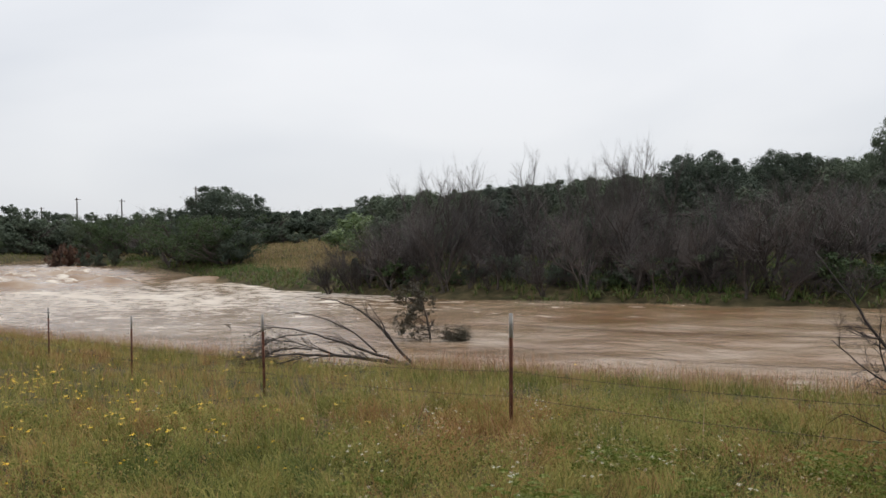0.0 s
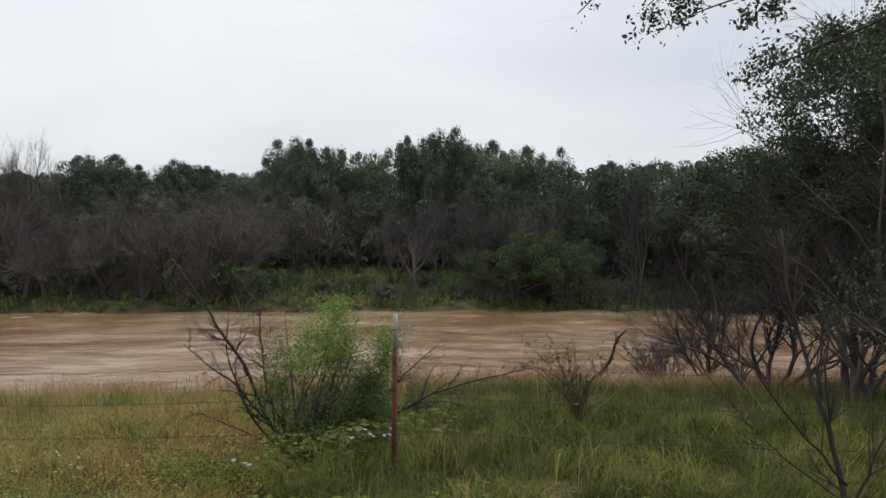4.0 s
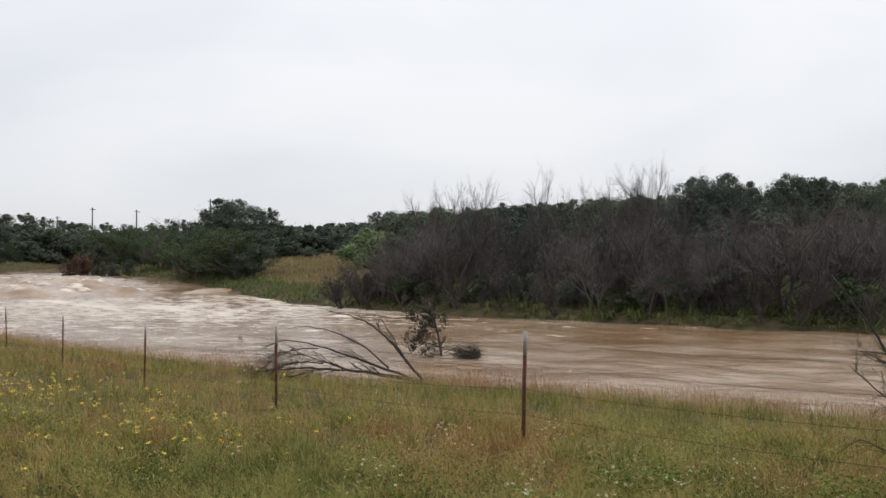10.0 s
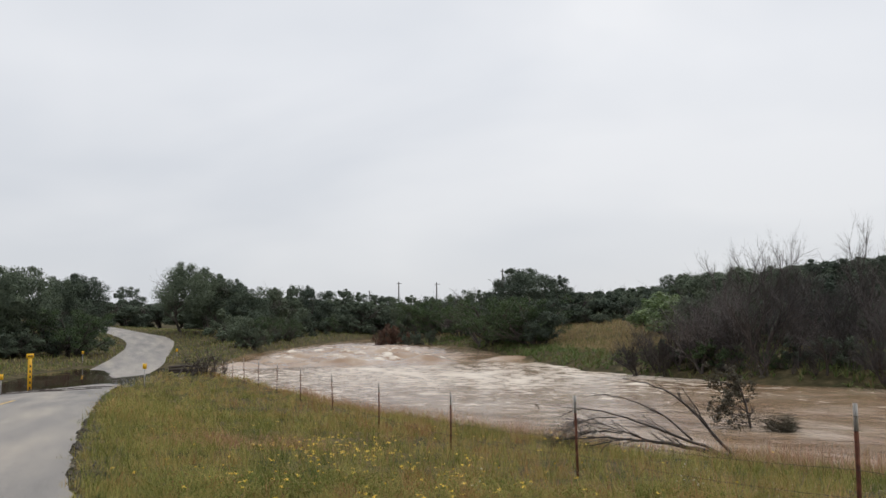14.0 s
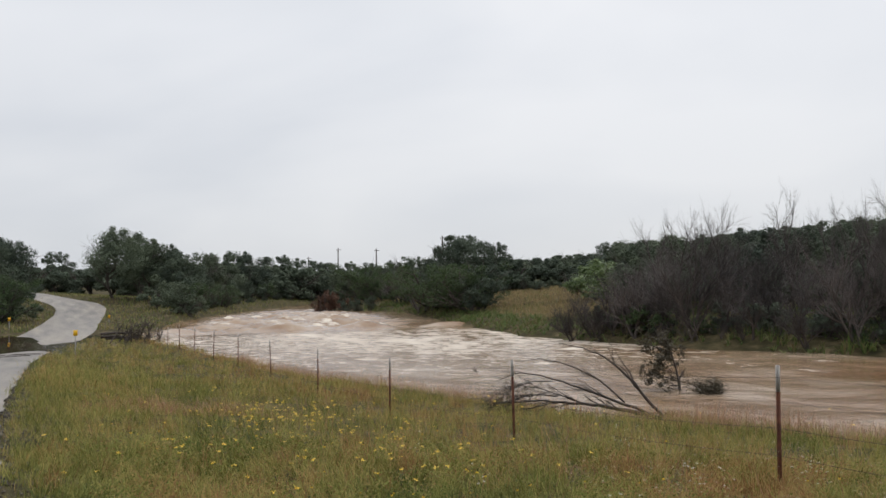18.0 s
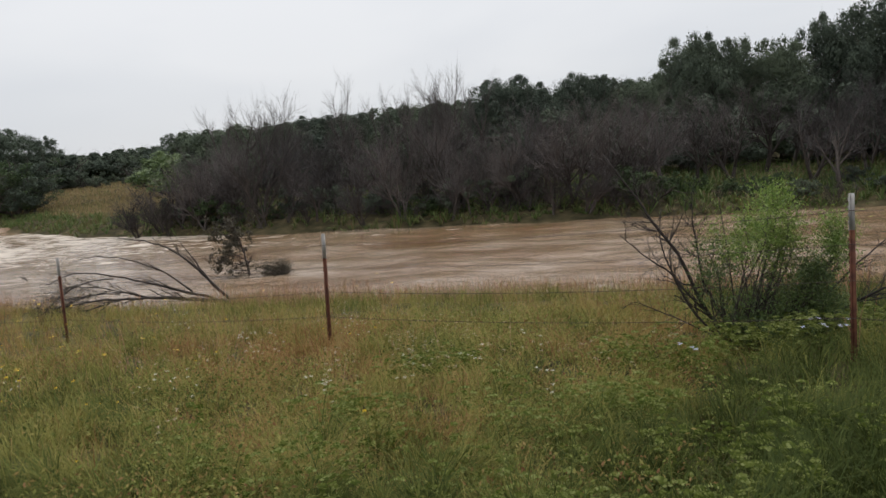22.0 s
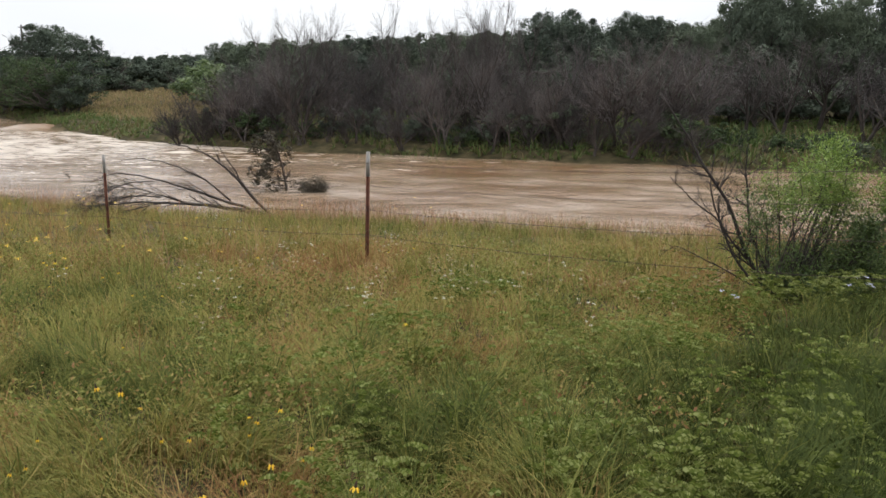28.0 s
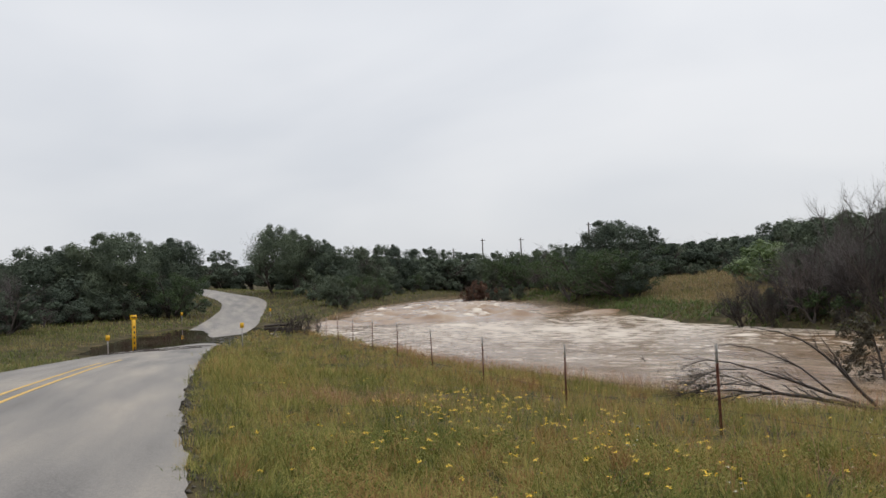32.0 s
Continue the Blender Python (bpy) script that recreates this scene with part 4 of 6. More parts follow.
        skyline(rng.choice(("shrub0", "shrub1", "shrub1")), float(b) + rng.uniform(-1, 1), bank + rng.uniform(0.8, 4), rng.uniform(-3.4, -1.2) - (0.9 if b < -26 else 0), rng.uniform(0, 360), "shrubs along the far bank", 1.2)
    for b, r, e in ((-46.6, 42.5, 0.8), (-48.6, 43, 0.6), (-50.3, 43, -0.4), (-44.6, 42, -0.6)):
        skyline("mid", b, r, e, b * 37, "shrubs along the far bank", 0.9)
    for b in np.arange(5.5, -27, -1.9):
        bank = np.interp(b, [-72, -56, -46, -34, -22, -12, 0, 7], [46, 43.5, 41, 38.5, 38, 39.5, 42.5, 47])
        skyline(rng.choice(("bare0", "bare1", "bare2", "dark1")), float(b) + rng.uniform(-0.6, 0.6), bank + rng.uniform(-0.4, 2.2), rng.uniform(-0.8, 2.6) - 1.2 * step(0, 5, float(b)), rng.uniform(0, 360), "bare thicket on the far bank", rng.uniform(0.8, 1.15))
    # low woods along the upstream banks
    for b in np.arange(35.2, 26, -1.1):
        r = float(np.interp(b, [26, 30, 34, 38], [142, 118, 88, 66])) + rng.uniform(2, 8)
        skyline(rng.choice(("far0", "shrub0", "bare1", "bare0", "far0")), float(b), r, rng.uniform(-0.6, 1.2), rng.uniform(0, 360), "woods along the upstream bank", 1.3)
    for b in np.arange(34.8, 26, -0.9):
        r = float(np.interp(b, [26, 30, 34, 38], [138, 114, 86, 70])) + rng.uniform(0, 3)
        skyline(rng.choice(("under", "shrub0", "under")), float(b), r, rng.uniform(-0.9, 0.1), rng.uniform(0, 360), "woods along the upstream bank", 1.2)
    for b in np.arange(24, 14, -0.9):
        r = float(np.interp(b, [14, 18, 22, 24], [66, 78, 105, 120])) + rng.uniform(2, 8)
        skyline(rng.choice(("far0", "mid", "bare1", "far1")), float(b), r, rng.uniform(0.0, 1.5), rng.uniform(0, 360), "woods along the upstream bank", 1.2)
    for b in np.arange(64, 48.5, -1.5):
        skyline(rng.choice(("far0", "bare1", "far1", "under")), float(b), rng.uniform(60, 75) + 16 * step(58, 53, float(b)), rng.uniform(-0.2, 1.6), rng.uniform(0, 360), "woods beside the road", 1.3)
    for kind, b, r, e in (("mid", 45.9, 84, 1.0), ("bare1", 51.5, 82, 1.6), ("bare0", 55.5, 66, 1.8), ("bare1", 58.5, 58, 1.2), ("mid", 61, 60, 0.6), ("bare2", 48.6, 86, 2.2), ("mid", 33.6, 94, 0.4), ("mid", 32.4, 100, 0.2), ("mid", 29.4, 126, 0.3), ("mid", 17.5, 84, 0.1), ("mid", 16.0, 78, -0.2)):
        skyline(kind, b, r, e, b * 41, "woods beside the road", 1.1)
    for b, r, e, kind in ((63.5, 56, 0.2, "brush"), (62.0, 55, 0.5, "bare1"), (60.2, 55, 0.7, "bare0"), (58.6, 56, 0.4, "brush"), (57.0, 57, 0.0, "brush"), (55.2, 68, -0.2, "shrub0"), (53.6, 74, -0.2, "brush"), (52.0, 78, 0.0, "under"), (50.4, 80, 0.2, "under"), (48.6, 82, 0.3, "under"), (46.8, 84, 0.4, "under"), (45.0, 86, 0.5, "under")):
        skyline(kind, b, r, e, b * 29, "woods beside the road", 1.3)
    for b, r, e in ((24.9, 92, -0.4), (23.7, 92, -0.8), (22.9, 93, -0.9), (22.0, 93, -0.7)):
        skyline("rust" if b > 24 else "shrub0", b, r, e, b * 50, "shrubs in the rapids", 0.55)
    for b, r, e in ((7.8, 47, -0.7), (6.4, 47, -0.2), (5.0, 46.5, 0.3), (3.6, 46, 0.6), (-16.5, 40, 0.2), (-18.5, 40, 0.4)):
        skyline("bare1", b, r, e, b * 50, "bare thicket on the far bank", 1.1)


wood_layers()


# ---------------------------------------------------------------- fence
def post_spot(k):
    x, y = xy(0.643 + 5.03 * k, FENCE_N)
    return x, y, gz(x, y)


def fence_post():
    root = thing("fence_post", 0, 0, -300, "rusty steel T-post with a whitish painted top", "fence post", "posts of the wire fence")
    for name, z0, z1, mat in (("stem", -0.4, 0.98, M_RUST), ("painted_top", 0.98, 1.24, M_GALV)):
        s = Shape()
        s.box((0, 0.006, (z0 + z1) / 2), (0.036, 0.007, z1 - z0))
        s.box((0, -0.012, (z0 + z1) / 2), (0.007, 0.030, z1 - z0))
        z = max(z0, 0.05)
        while z < z1 - 0.02:
            s.box((0, 0.013, z), (0.014, 0.008, 0.022))
            z += 0.054
        part(name, s.mesh(name, mat), root)
    for z in (0.35, 0.62, 0.88, 1.12):
        s = Shape()
        a = np.linspace(0, 2 * np.pi, 9)
        s.tube(np.stack([0.026 * np.cos(a), 0.022 * np.sin(a), np.full(9, z)], -1), np.full(9, 0.0025), 4, cap=False)
        part("wire_clip", s.mesh("wire_clip", M_WIRE), root)
    return root


FENCE = fence_post()
rng = random.Random(3)
for k in range(-3, 13):
    x, y, z = post_spot(k)
    m = Matrix.LocRotScale((x, y, z), Euler((radians(rng.uniform(-1.5, 1.5)), radians(rng.uniform(-1.5, 1.5)), radians(43 + rng.uniform(-15, 15)))), None)
    if k == -3:
        FENCE.matrix_basis = m
    else:
        copy_thing(FENCE, m)


def wires():
    for h in (0.35, 0.62, 0.88, 1.12):
        root = thing("barbed_wire", 0, 0, 0, "thin rusty barbed wire strung between the posts", "wire", "strands of the wire fence")
        s, barbs = Shape(), Shape()
        pts = []
        for k in range(-3, 12):
            a, b = np.array(post_spot(k)), np.array(post_spot(k + 1))
            for f in np.linspace(0, 1, 9)[:-1]:
                p = a + (b - a) * f
                p[2] += h - 0.05 * 4 * f * (1 - f)
                pts.append(p)
            if -1 <= k <= 3:
                for f in np.arange(0.02, 1, 0.026):
                    p = a + (b - a) * f
                    p[2] += h - 0.05 * 4 * f * (1 - f)
                    for t in (0.5, 2.2):
                        v = np.array([math.cos(t + f * 40) * 0.5, math.sin(t + f * 40) * 0.5, math.sin(t)]) * 0.014
                        barbs.tube([p - v, p + v], [0.0012, 0.0012], 3, cap=False)
        s.tube(pts, np.full(len(pts), 0.0021), 4)
        part("strand", s.mesh("strand", M_WIRE), root)
        tagged(part("barbing", barbs.mesh("barbing", M_WIRE), root), kind="stuff")


wires()


# ---------------------------------------------------------------- grass
def blades(name, x, y, height, width, mat, label, seed, lean=0.45, tuft=0):
    """Bent blades; with tuft they stand in arching tussocks of that many about each place."""
    rng = np.random.default_rng(seed)
    size = np.ones(len(x))
    out = None
    if tuft:
        ps, pn = plan(x, y)
        off_road = pn - smooth_line(ROAD, ps, 1) - 2.8
        size = np.clip(0.65 + 0.40 * wobble(x, y, 1.1, 2.0) + 0.45 * wobble(x, y, 4.1, 5.0) + 0.30 * rng.normal(size=len(x)), 0.28, 1.8) * (0.32 + 0.68 * step(0.2, 3.8, off_road))
        x, y, size = np.repeat(x, tuft), np.repeat(y, tuft), np.repeat(size, tuft)
        out = rng.uniform(0, 2 * np.pi, len(x))
        x, y = x + np.cos(out) * 0.035, y + np.sin(out) * 0.035
    k = len(x)
    h = height * size * rng.uniform(0.55, 1.35, k)
    a = rng.uniform(0, 2 * np.pi, k)
    side = np.stack([np.cos(a), np.sin(a), np.zeros(k)], -1)
    b = rng.uniform(0, 2 * np.pi, k) if out is None else out + rng.normal(size=k) * 0.5
    ln = np.abs(rng.normal(size=k)) * lean
    d = np.stack([np.cos(b) * ln, np.sin(b) * ln, np.zeros(k)], -1) * h[:, None]
    p = np.stack([x, y, ground(x, y) - 0.02], -1)
    up = np.array([0, 0, 1.0])
    w = (width * rng.uniform(0.6, 1.3, k))[:, None] / 2
    mid = p + d * 0.38 + up * (h * 0.62)[:, None]
    tip = p + d * 1.15 + up * (h * np.maximum(1 - 0.55 * ln ** 1.3, 0.15))[:, None]
    V = np.stack([p - side * w, p + side * w, mid - side * w * 0.75, mid + side * w * 0.75, tip], 1).reshape(-1, 3)
    o = np.arange(k)[:, None] * 5
    F = np.concatenate([o + [0, 1, 3], o + [0, 3, 2], o + [2, 3, 4]])
    return tagged(new(name, np_mesh(name, V, F, mat)), label, "grass", kind="stuff")


def scatter(rng, count, b0, b1, r0, r1, power=1.0):
    b = np.radians(rng.uniform(b0, b1, count))
    r = (r0 ** power + rng.uniform(0, 1, count) * (r1 ** power - r0 ** power)) ** (1 / power)
    return -np.sin(b) * r, np.cos(b) * r


def on_near_bank(x, y, rng, lo=2.88):
    s, n = plan(x, y)
    ragged = lo + smooth_line(ROAD, s, 3) - 2.70 + 0.30 * rng.uniform(-0.6, 1, len(x)) + 0.10 * np.sin(s * 1.9) + 0.08 * np.sin(s * 4.7)
    return (n > smooth_line(ROAD, s, 1) + ragged) & (n < smooth_line(NEAR, s, 1) + 0.6 + 0.5 * wobble(x, y, 0.35)) & (s < 62)


def field(x, y, size, seed):
    """Smooth uneven patches of about that size, from -1 to 1."""
    g = np.random.default_rng(seed)
    z = np.zeros_like(np.asarray(x, float))
    for k in range(9):
        a, f, q = g.uniform(0, 2 * np.pi), 2 * np.pi / (size * g.uniform(0.7, 2.2)), g.uniform(0, 6.28)
        u, v = x * np.cos(a) + y * np.sin(a), y * np.cos(a) - x * np.sin(a)
        z = z + np.sin(u * f + q + 1.1 * np.sin(v * f * 0.8 + q * 2))
    return np.clip(z / 3.2, -1.3, 1.3)


def tufts(name, cx, cy, per, length, width, tone, mat, label, seed, lean=0.8, flow=0.0, seg=3, spread=0.04, vary=0.12, category="grass"):
    """Bunches of curved, tapering blades; each bunch has its own size and tone, each blade a little of its own."""
    rng = np.random.default_rng(seed)
    k = len(cx) * per
    big = np.repeat(np.broadcast_to(length, len(cx)) * rng.uniform(0.5, 1.6, len(cx)), per)
    tone = np.repeat(np.broadcast_to(tone, len(cx)), per) + rng.normal(size=k) * vary
    x, y = np.repeat(cx, per), np.repeat(cy, per)
    way = np.repeat(3.2 * field(cx, cy, 1.6, 77), per)
    free = rng.uniform(0, 2 * np.pi, k)
    a = np.where(rng.uniform(0, 1, k) < flow, way + rng.normal(size=k) * 0.6, free)
    off = rng.uniform(0, 2 * np.pi, k)
    rad = np.abs(rng.normal(size=k)) * spread
    x, y = x + np.cos(off) * rad, y + np.sin(off) * rad
    L = big * rng.uniform(0.45, 1.15, k)
    c = np.clip(lean * (0.55 + 0.5 * np.abs(rng.normal(size=k))), 0.05, 1.75)
    d = np.stack([np.cos(a), np.sin(a)], -1)
    w = width * rng.uniform(0.6, 1.3, k) / 2
    turn = a + np.pi / 2 + rng.normal(size=k) * 0.5
    side = np.stack([np.cos(turn), np.sin(turn), np.zeros(k)], -1)
    z = ground(x, y) - 0.015
    rows = []
    for t in np.linspace(0, 1, seg + 1):
        run, rise = L * c * 0.72 * t ** 1.9, L * (t - 0.46 * c * t ** 2.1)
        p = np.stack([x + d[:, 0] * run, y + d[:, 1] * run, z + np.maximum(rise, 0.01)], -1)
        if t == 1:
            rows.append(p)
        else:
            ww = (w * (1 - t) ** 0.55)[:, None]
            rows += [p - side * ww, p + side * ww]
    m = 2 * seg + 1
    V = np.stack(rows, 1).reshape(-1, 3)
    o = np.arange(k)[:, None] * m
    F = [o + [2 * i, 2 * i + 1, 2 * i + 3] for i in range(seg - 1)] + [o + [2 * i, 2 * i + 3, 2 * i + 2] for i in range(seg - 1)] + [o + [m - 3, m - 2, m - 1]]
    me = np_mesh(name, V, np.concatenate(F), mat)
    at = me.attributes.new("tone", "FLOAT", "POINT")
    at.data.foreach_set("value", np.repeat(np.clip(tone, 0, 1), m).astype(np.float32))
    return tagged(new(name, me), label, category, kind="stuff")


def bearing(x, y):
    return np.degrees(np.arctan2(-x, y))


def sward_tone(x, y):
    """How dry the sward is at a place: 0 lush green, 1 rust-brown."""
    s, n = plan(x, y)
    b = bearing(x, y)
    t = 0.47 + 0.15 * field(x, y, 2.2, 31) + 0.15 * field(x, y, 0.6, 32) + 0.17 * np.sin(x * 71.0 + y * 53.0) * np.sin(x * 37.0 - y * 91.0)
    t = t + 0.16 * step(4.2, 6.0, n) * step(9.5, 7.0, n) - 0.10 * step(9, 13, n) * step(6, -2, b) + 0.06 * step(7, 9, n) * step(-2, 8, b)
    t = t - 0.14 * step(0, -28, b) * step(12, 5, np.hypot(x, y)) - 0.42 * step(-26, -44, b) + 0.14 * step(-8, 8, b) * step(4.5, 2.5, np.hypot(x, y))
    return np.clip(t + 0.02 * step(10, 26, b), 0, 1)


def meadow():
    rng = np.random.default_rng(8)
    # at the feet: lax fine grass in swirls, dry bunches, broad green bunches, with gaps between them
    x, y = scatter(rng, 5600, -82, 50, 1.25, 4.8, 1.5)
    k = on_near_bank(x, y, rng) & (field(x, y, 0.42, 61) + 0.5 * field(x, y, 0.22, 62) + 0.25 * rng.normal(size=len(x)) > -0.35)
    x, y = x[k], y[k]
    t = sward_tone(x, y)
    pick = rng.uniform(0, 1, len(x))
    broad = (pick < 0.30 * step(4, -16, bearing(x, y)) + 0.05) & (t < 0.55)
    dry = ~broad & (pick > 1.0 - 0.75 * step(0.45, 0.9, t))
    lax = ~broad & ~dry
    tufts("meadow_grass", x[lax], y[lax], 40, 0.29, 0.0046, t[lax] * 0.8 + 0.05, M_SWARD, "fine lax green meadow grass lying in swirls", 1, 1.05, 0.75, 3, 0.05)
    tufts("lush_grass", x[broad], y[broad], 30, 0.36, 0.0075, t[broad] * 0.5, M_SWARD, "arching bunches of broad dark green grass", 2, 0.8, 0.35, 3, 0.04)
    tufts("rusty_grass", x[dry], y[dry], 36, 0.26, 0.0036, 0.66 + 0.22 * t[dry], M_SWARD, "fine rust-brown dry grass among the green", 3, 0.85, 0.4, 3, 0.06)
    # up to the fence and a little beyond
    x, y = scatter(rng, 11500, -82, 50, 4.4, 10.5, 1.5)
    k = on_near_bank(x, y, rng) & (field(x, y, 0.6, 63) + 0.5 * field(x, y, 0.3, 64) + 0.3 * rng.normal(size=len(x)) > -0.5)
    x, y = x[k], y[k]
    t = sward_tone(x, y)
    dry = rng.uniform(0, 1, len(x)) < 0.7 * step(0.45, 0.85, t)
    tufts("meadow_grass", x[~dry], y[~dry], 20, 0.29, 0.0070, t[~dry] * 0.8 + 0.06, M_SWARD, "green and yellowing meadow grass before the fence", 4, 1.0, 0.6, 2, 0.07)
    tufts("rusty_grass", x[dry], y[dry], 20, 0.30, 0.0055, 0.62 + 0.24 * t[dry], M_SWARD, "patches of rust-brown dry grass along the fence", 5, 0.8, 0.4, 2, 0.07)
    # the slope to the water
    x, y = scatter(rng, 11500, -85, 50, 9.8, 24, 1.5)
    k = on_near_bank(x, y, rng)
    x, y = x[k], y[k]
    t = sward_tone(x, y)
    tufts("meadow_grass", x, y, 13, 0.34, 0.0068, t * 0.85 + 0.03, M_SWARD, "tussocks of green and yellowing grass on the river bank", 6, 0.8, 0.5, 2, 0.10)
    x, y = scatter(rng, 8000, 18, 52, 20, 62, 1.3)
    k = on_near_bank(x, y, rng)
    x, y = x[k], y[k]
    tufts("meadow_grass", x, y, 9, 0.34, 0.014, sward_tone(x, y) * 0.9 + 0.03, M_SWARD, "green grass along the road and the fence", 7, 0.8, 0.4, 2, 0.16)
    x, y = xy(rng.uniform(-1, 30, 5000), rng.uniform(-1.0, 1.6, 5000))
    k = on_near_bank(x, y, rng)
    x, y = x[k], y[k]
    tufts("verge_turf", x, y, 11, 0.16, 0.0055, 0.30 + 0.35 * sward_tone(x, y), M_SWARD, "short worn turf along the road edge", 9, 1.0, 0.2, 2, 0.07)
    for px, py, count, wide in ((-9.5, 12.2, 420, 0.55), (-8.2, 13.2, 160, 0.4)):
        x, y = px + wide * rng.normal(size=count), py + wide * rng.normal(size=count)
        blades("dead_grass", x, y, 0.26, 0.008, M_DRY, "flattened patch of dead tan grass on the verge", 19, 1.3, 9)
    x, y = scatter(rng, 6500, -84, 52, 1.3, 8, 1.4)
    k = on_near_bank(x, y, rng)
    blades("thatch", x[k], y[k], 0.13, 0.005, M_SHADE_THATCH, "brown dead thatch, darkened for the shade between the tussocks", 18, 1.4, 6)
    # the rest of the verges, behind the standing place
    for b0, b1, count in ((-180, -84, 1200), (52, 180, 1600)):
        x, y = scatter(rng, count, b0, b1, 1.5, 16, 1.4)
        s, n = plan(x, y)
        off = np.abs(n - smooth_line(ROAD, s, 1))
        k = (off > 3.2) & (off < 18) & (ground(x, y) > WATER)
        blades("verge_grass", x[k], y[k], 0.30, 0.010, M_GRASS, "green and yellowing grass on the road verges", 14, 1.1, 9)
    # reddish dry grass along the water
    x, y = scatter(rng, 340000, -72, 40, 6, 38, 1.5)
    s, n = plan(x, y)
    near = smooth_line(NEAR, s, 1)
    lim = 0.42 * step(27, 20, np.degrees(np.arctan2(-x, y))) * step(-3, 6, np.degrees(np.arctan2(-x, y)))
    lim = lim + 0.25 * step(2, -4, np.degrees(np.arctan2(-x, y)))
    w = step(0.15 + lim, 0.75 + 0.5 * lim, (n - FENCE_N) / np.maximum(near - FENCE_N, 1.0)) * (0.8 + 0.45 * wobble(x, y, 0.5, 4)) + step(2.5, 5.5, n) * (0.01 + 0.07 * step(0.2, 0.8, wobble(x, y, 0.6, 7)))
    k = on_near_bank(x, y, rng) & (rng.uniform(0, 1, len(x)) < w)
    k = k & (field(x, y, 1.4, 66) + 0.5 * rng.normal(size=len(x)) > -0.3)
    blades("dry_grass", x[k], y[k], 0.52, 0.0055, M_DRY, "reddish brown dry grass with seed heads near the water", 4, 0.6)

    # left of the road and along the far side of the crossing
    for count, r0, r1, h, w, seed in ((70000, 14, 72, 0.20, 0.030, 5), (26000, 65, 150, 0.32, 0.075, 15)):
        x, y = scatter(rng, count, 24, 70, r0, r1, 1.2)
        s, n = plan(x, y)
        c = smooth_line(ROAD, s, 1)
        k = ((n < c - smooth_line(ROAD, s, 3) - 0.1) | ((s > 62) & (n > c + smooth_line(ROAD, s, 3)) & (n < smooth_line(NEAR, s, 1)))) & (ground(x, y) > -1.62) & (n > c - 45)
        blades("roadside_grass", x[k], y[k], h, w, M_SIDE, "olive and tan grass beside the road", seed, 0.7)
    # far bank and the open meadow
    x, y = scatter(rng, 46000, -75, 25, 36, 100, 1.1)
    s, n = plan(x, y)
    d = n - smooth_line(FAR, s, 1)
    open_field = step(40, 50, s) * step(2.2, 5, d)
    shady = step(12, 17, s) * step(40, 36, s)
    wooded = step(24, 28, s) * step(44, 40, s)
    k = (d > -0.1) & (d < 15 + 60 * step(40, 50, s)) & (rng.uniform(0, 1, len(x)) < (1 - open_field) * (1 - 0.1 * shady) * (1 - 0.6 * wooded))
    upstream = s > 38
    for part_of, tall in ((k & ~upstream, 0.55), (k & upstream, 0.42)):
        blades("bank_grass", x[part_of], y[part_of], tall, 0.05, M_BANK, "rank green grass along the far bank", 6, 0.9, 7)
    x, y = scatter(rng, 44000, 3, 24, 55, 130, 1.2)
    s, n = plan(x, y)
    d = n - smooth_line(FAR, s, 1)
    k = (d > 3) & (rng.uniform(0, 1, len(x)) < step(40, 50, s) * step(2, 5, d))
    blades("straw_grass", x[k], y[k], 0.36, 0.06, M_STRAW, "tan and green meadow grass across the river", 7, 0.5)


meadow()


# ---------------------------------------------------------------- directed limbs
def frame_at(x, y, eye=(0.35, 0.05)):
    """Right and away directions as seen from the standing place."""
    v = np.array([x - eye[0], y - eye[1]])
    v /= np.linalg.norm(v)
    return np.array([v[1], -v[0], 0.0]), np.array([v[0], v[1], 0.0])


def limb(rng, wood, way, r0, r1, kids, kid_len, cfg_open=(0.4, 1.0), depth=2, sides=5, tips=None, lift=0.1, twigs=None, thin=0.66):
    """A bent limb along way with side branches that fork again."""
    pts = np.asarray(way, float)
    t = np.linspace(0, len(pts) - 1, len(pts) * 3)
    fine = np.stack([np.interp(t, np.arange(len(pts)), pts[:, k]) for k in range(3)], -1)
    soft = fine.copy()
    soft[1:-1] = (fine[:-2] + 2 * fine[1:-1] + fine[2:]) / 4 + rng.normal(size=(len(fine) - 2, 3)) * 0.012 * kid_len
    rr = np.linspace(r0, r1, len(soft))
    wood.tube(soft, rr, sides)
    if tips is not None:
        tips.extend(soft[len(soft) // 2:])
    if depth == 0:
        return
    for c in range(kids):
        i = int(rng.uniform(0.2, 0.98) * (len(soft) - 1))
        al = soft[min(i + 1, len(soft) - 1)] - soft[max(i - 1, 0)]
        al /= np.linalg.norm(al) + 1e-9
        side = np.cross(al, rng.normal(size=3))
        side /= np.linalg.norm(side) + 1e-9
        w = rng.uniform(*cfg_open)
        d = al * math.cos(w) + side * math.sin(w) + np.array([0, 0, lift])
        d /= np.linalg.norm(d)
        ln = kid_len * rng.uniform(0.4, 1.1)
        d2 = d + rng.normal(size=3) * 0.25 + np.array([0, 0, lift])
        p = soft[i]
        limb(rng, twigs or wood, [p, p + d * ln * 0.5, p + d * ln * 0.5 + d2 / np.linalg.norm(d2) * ln * 0.5], rr[i] * thin, rr[i] * thin * 0.4, max(2, kids // 2), ln * 0.55, cfg_open, depth - 1, 3, tips, lift, twigs, thin)


def local(x, y, z):
    """Maps right, up and away metres about a foot into the world's axes."""
    rt, aw = frame_at(x, y)
    return lambda a, h, d=0.0: rt * a + aw * d + np.array([0, 0, h])


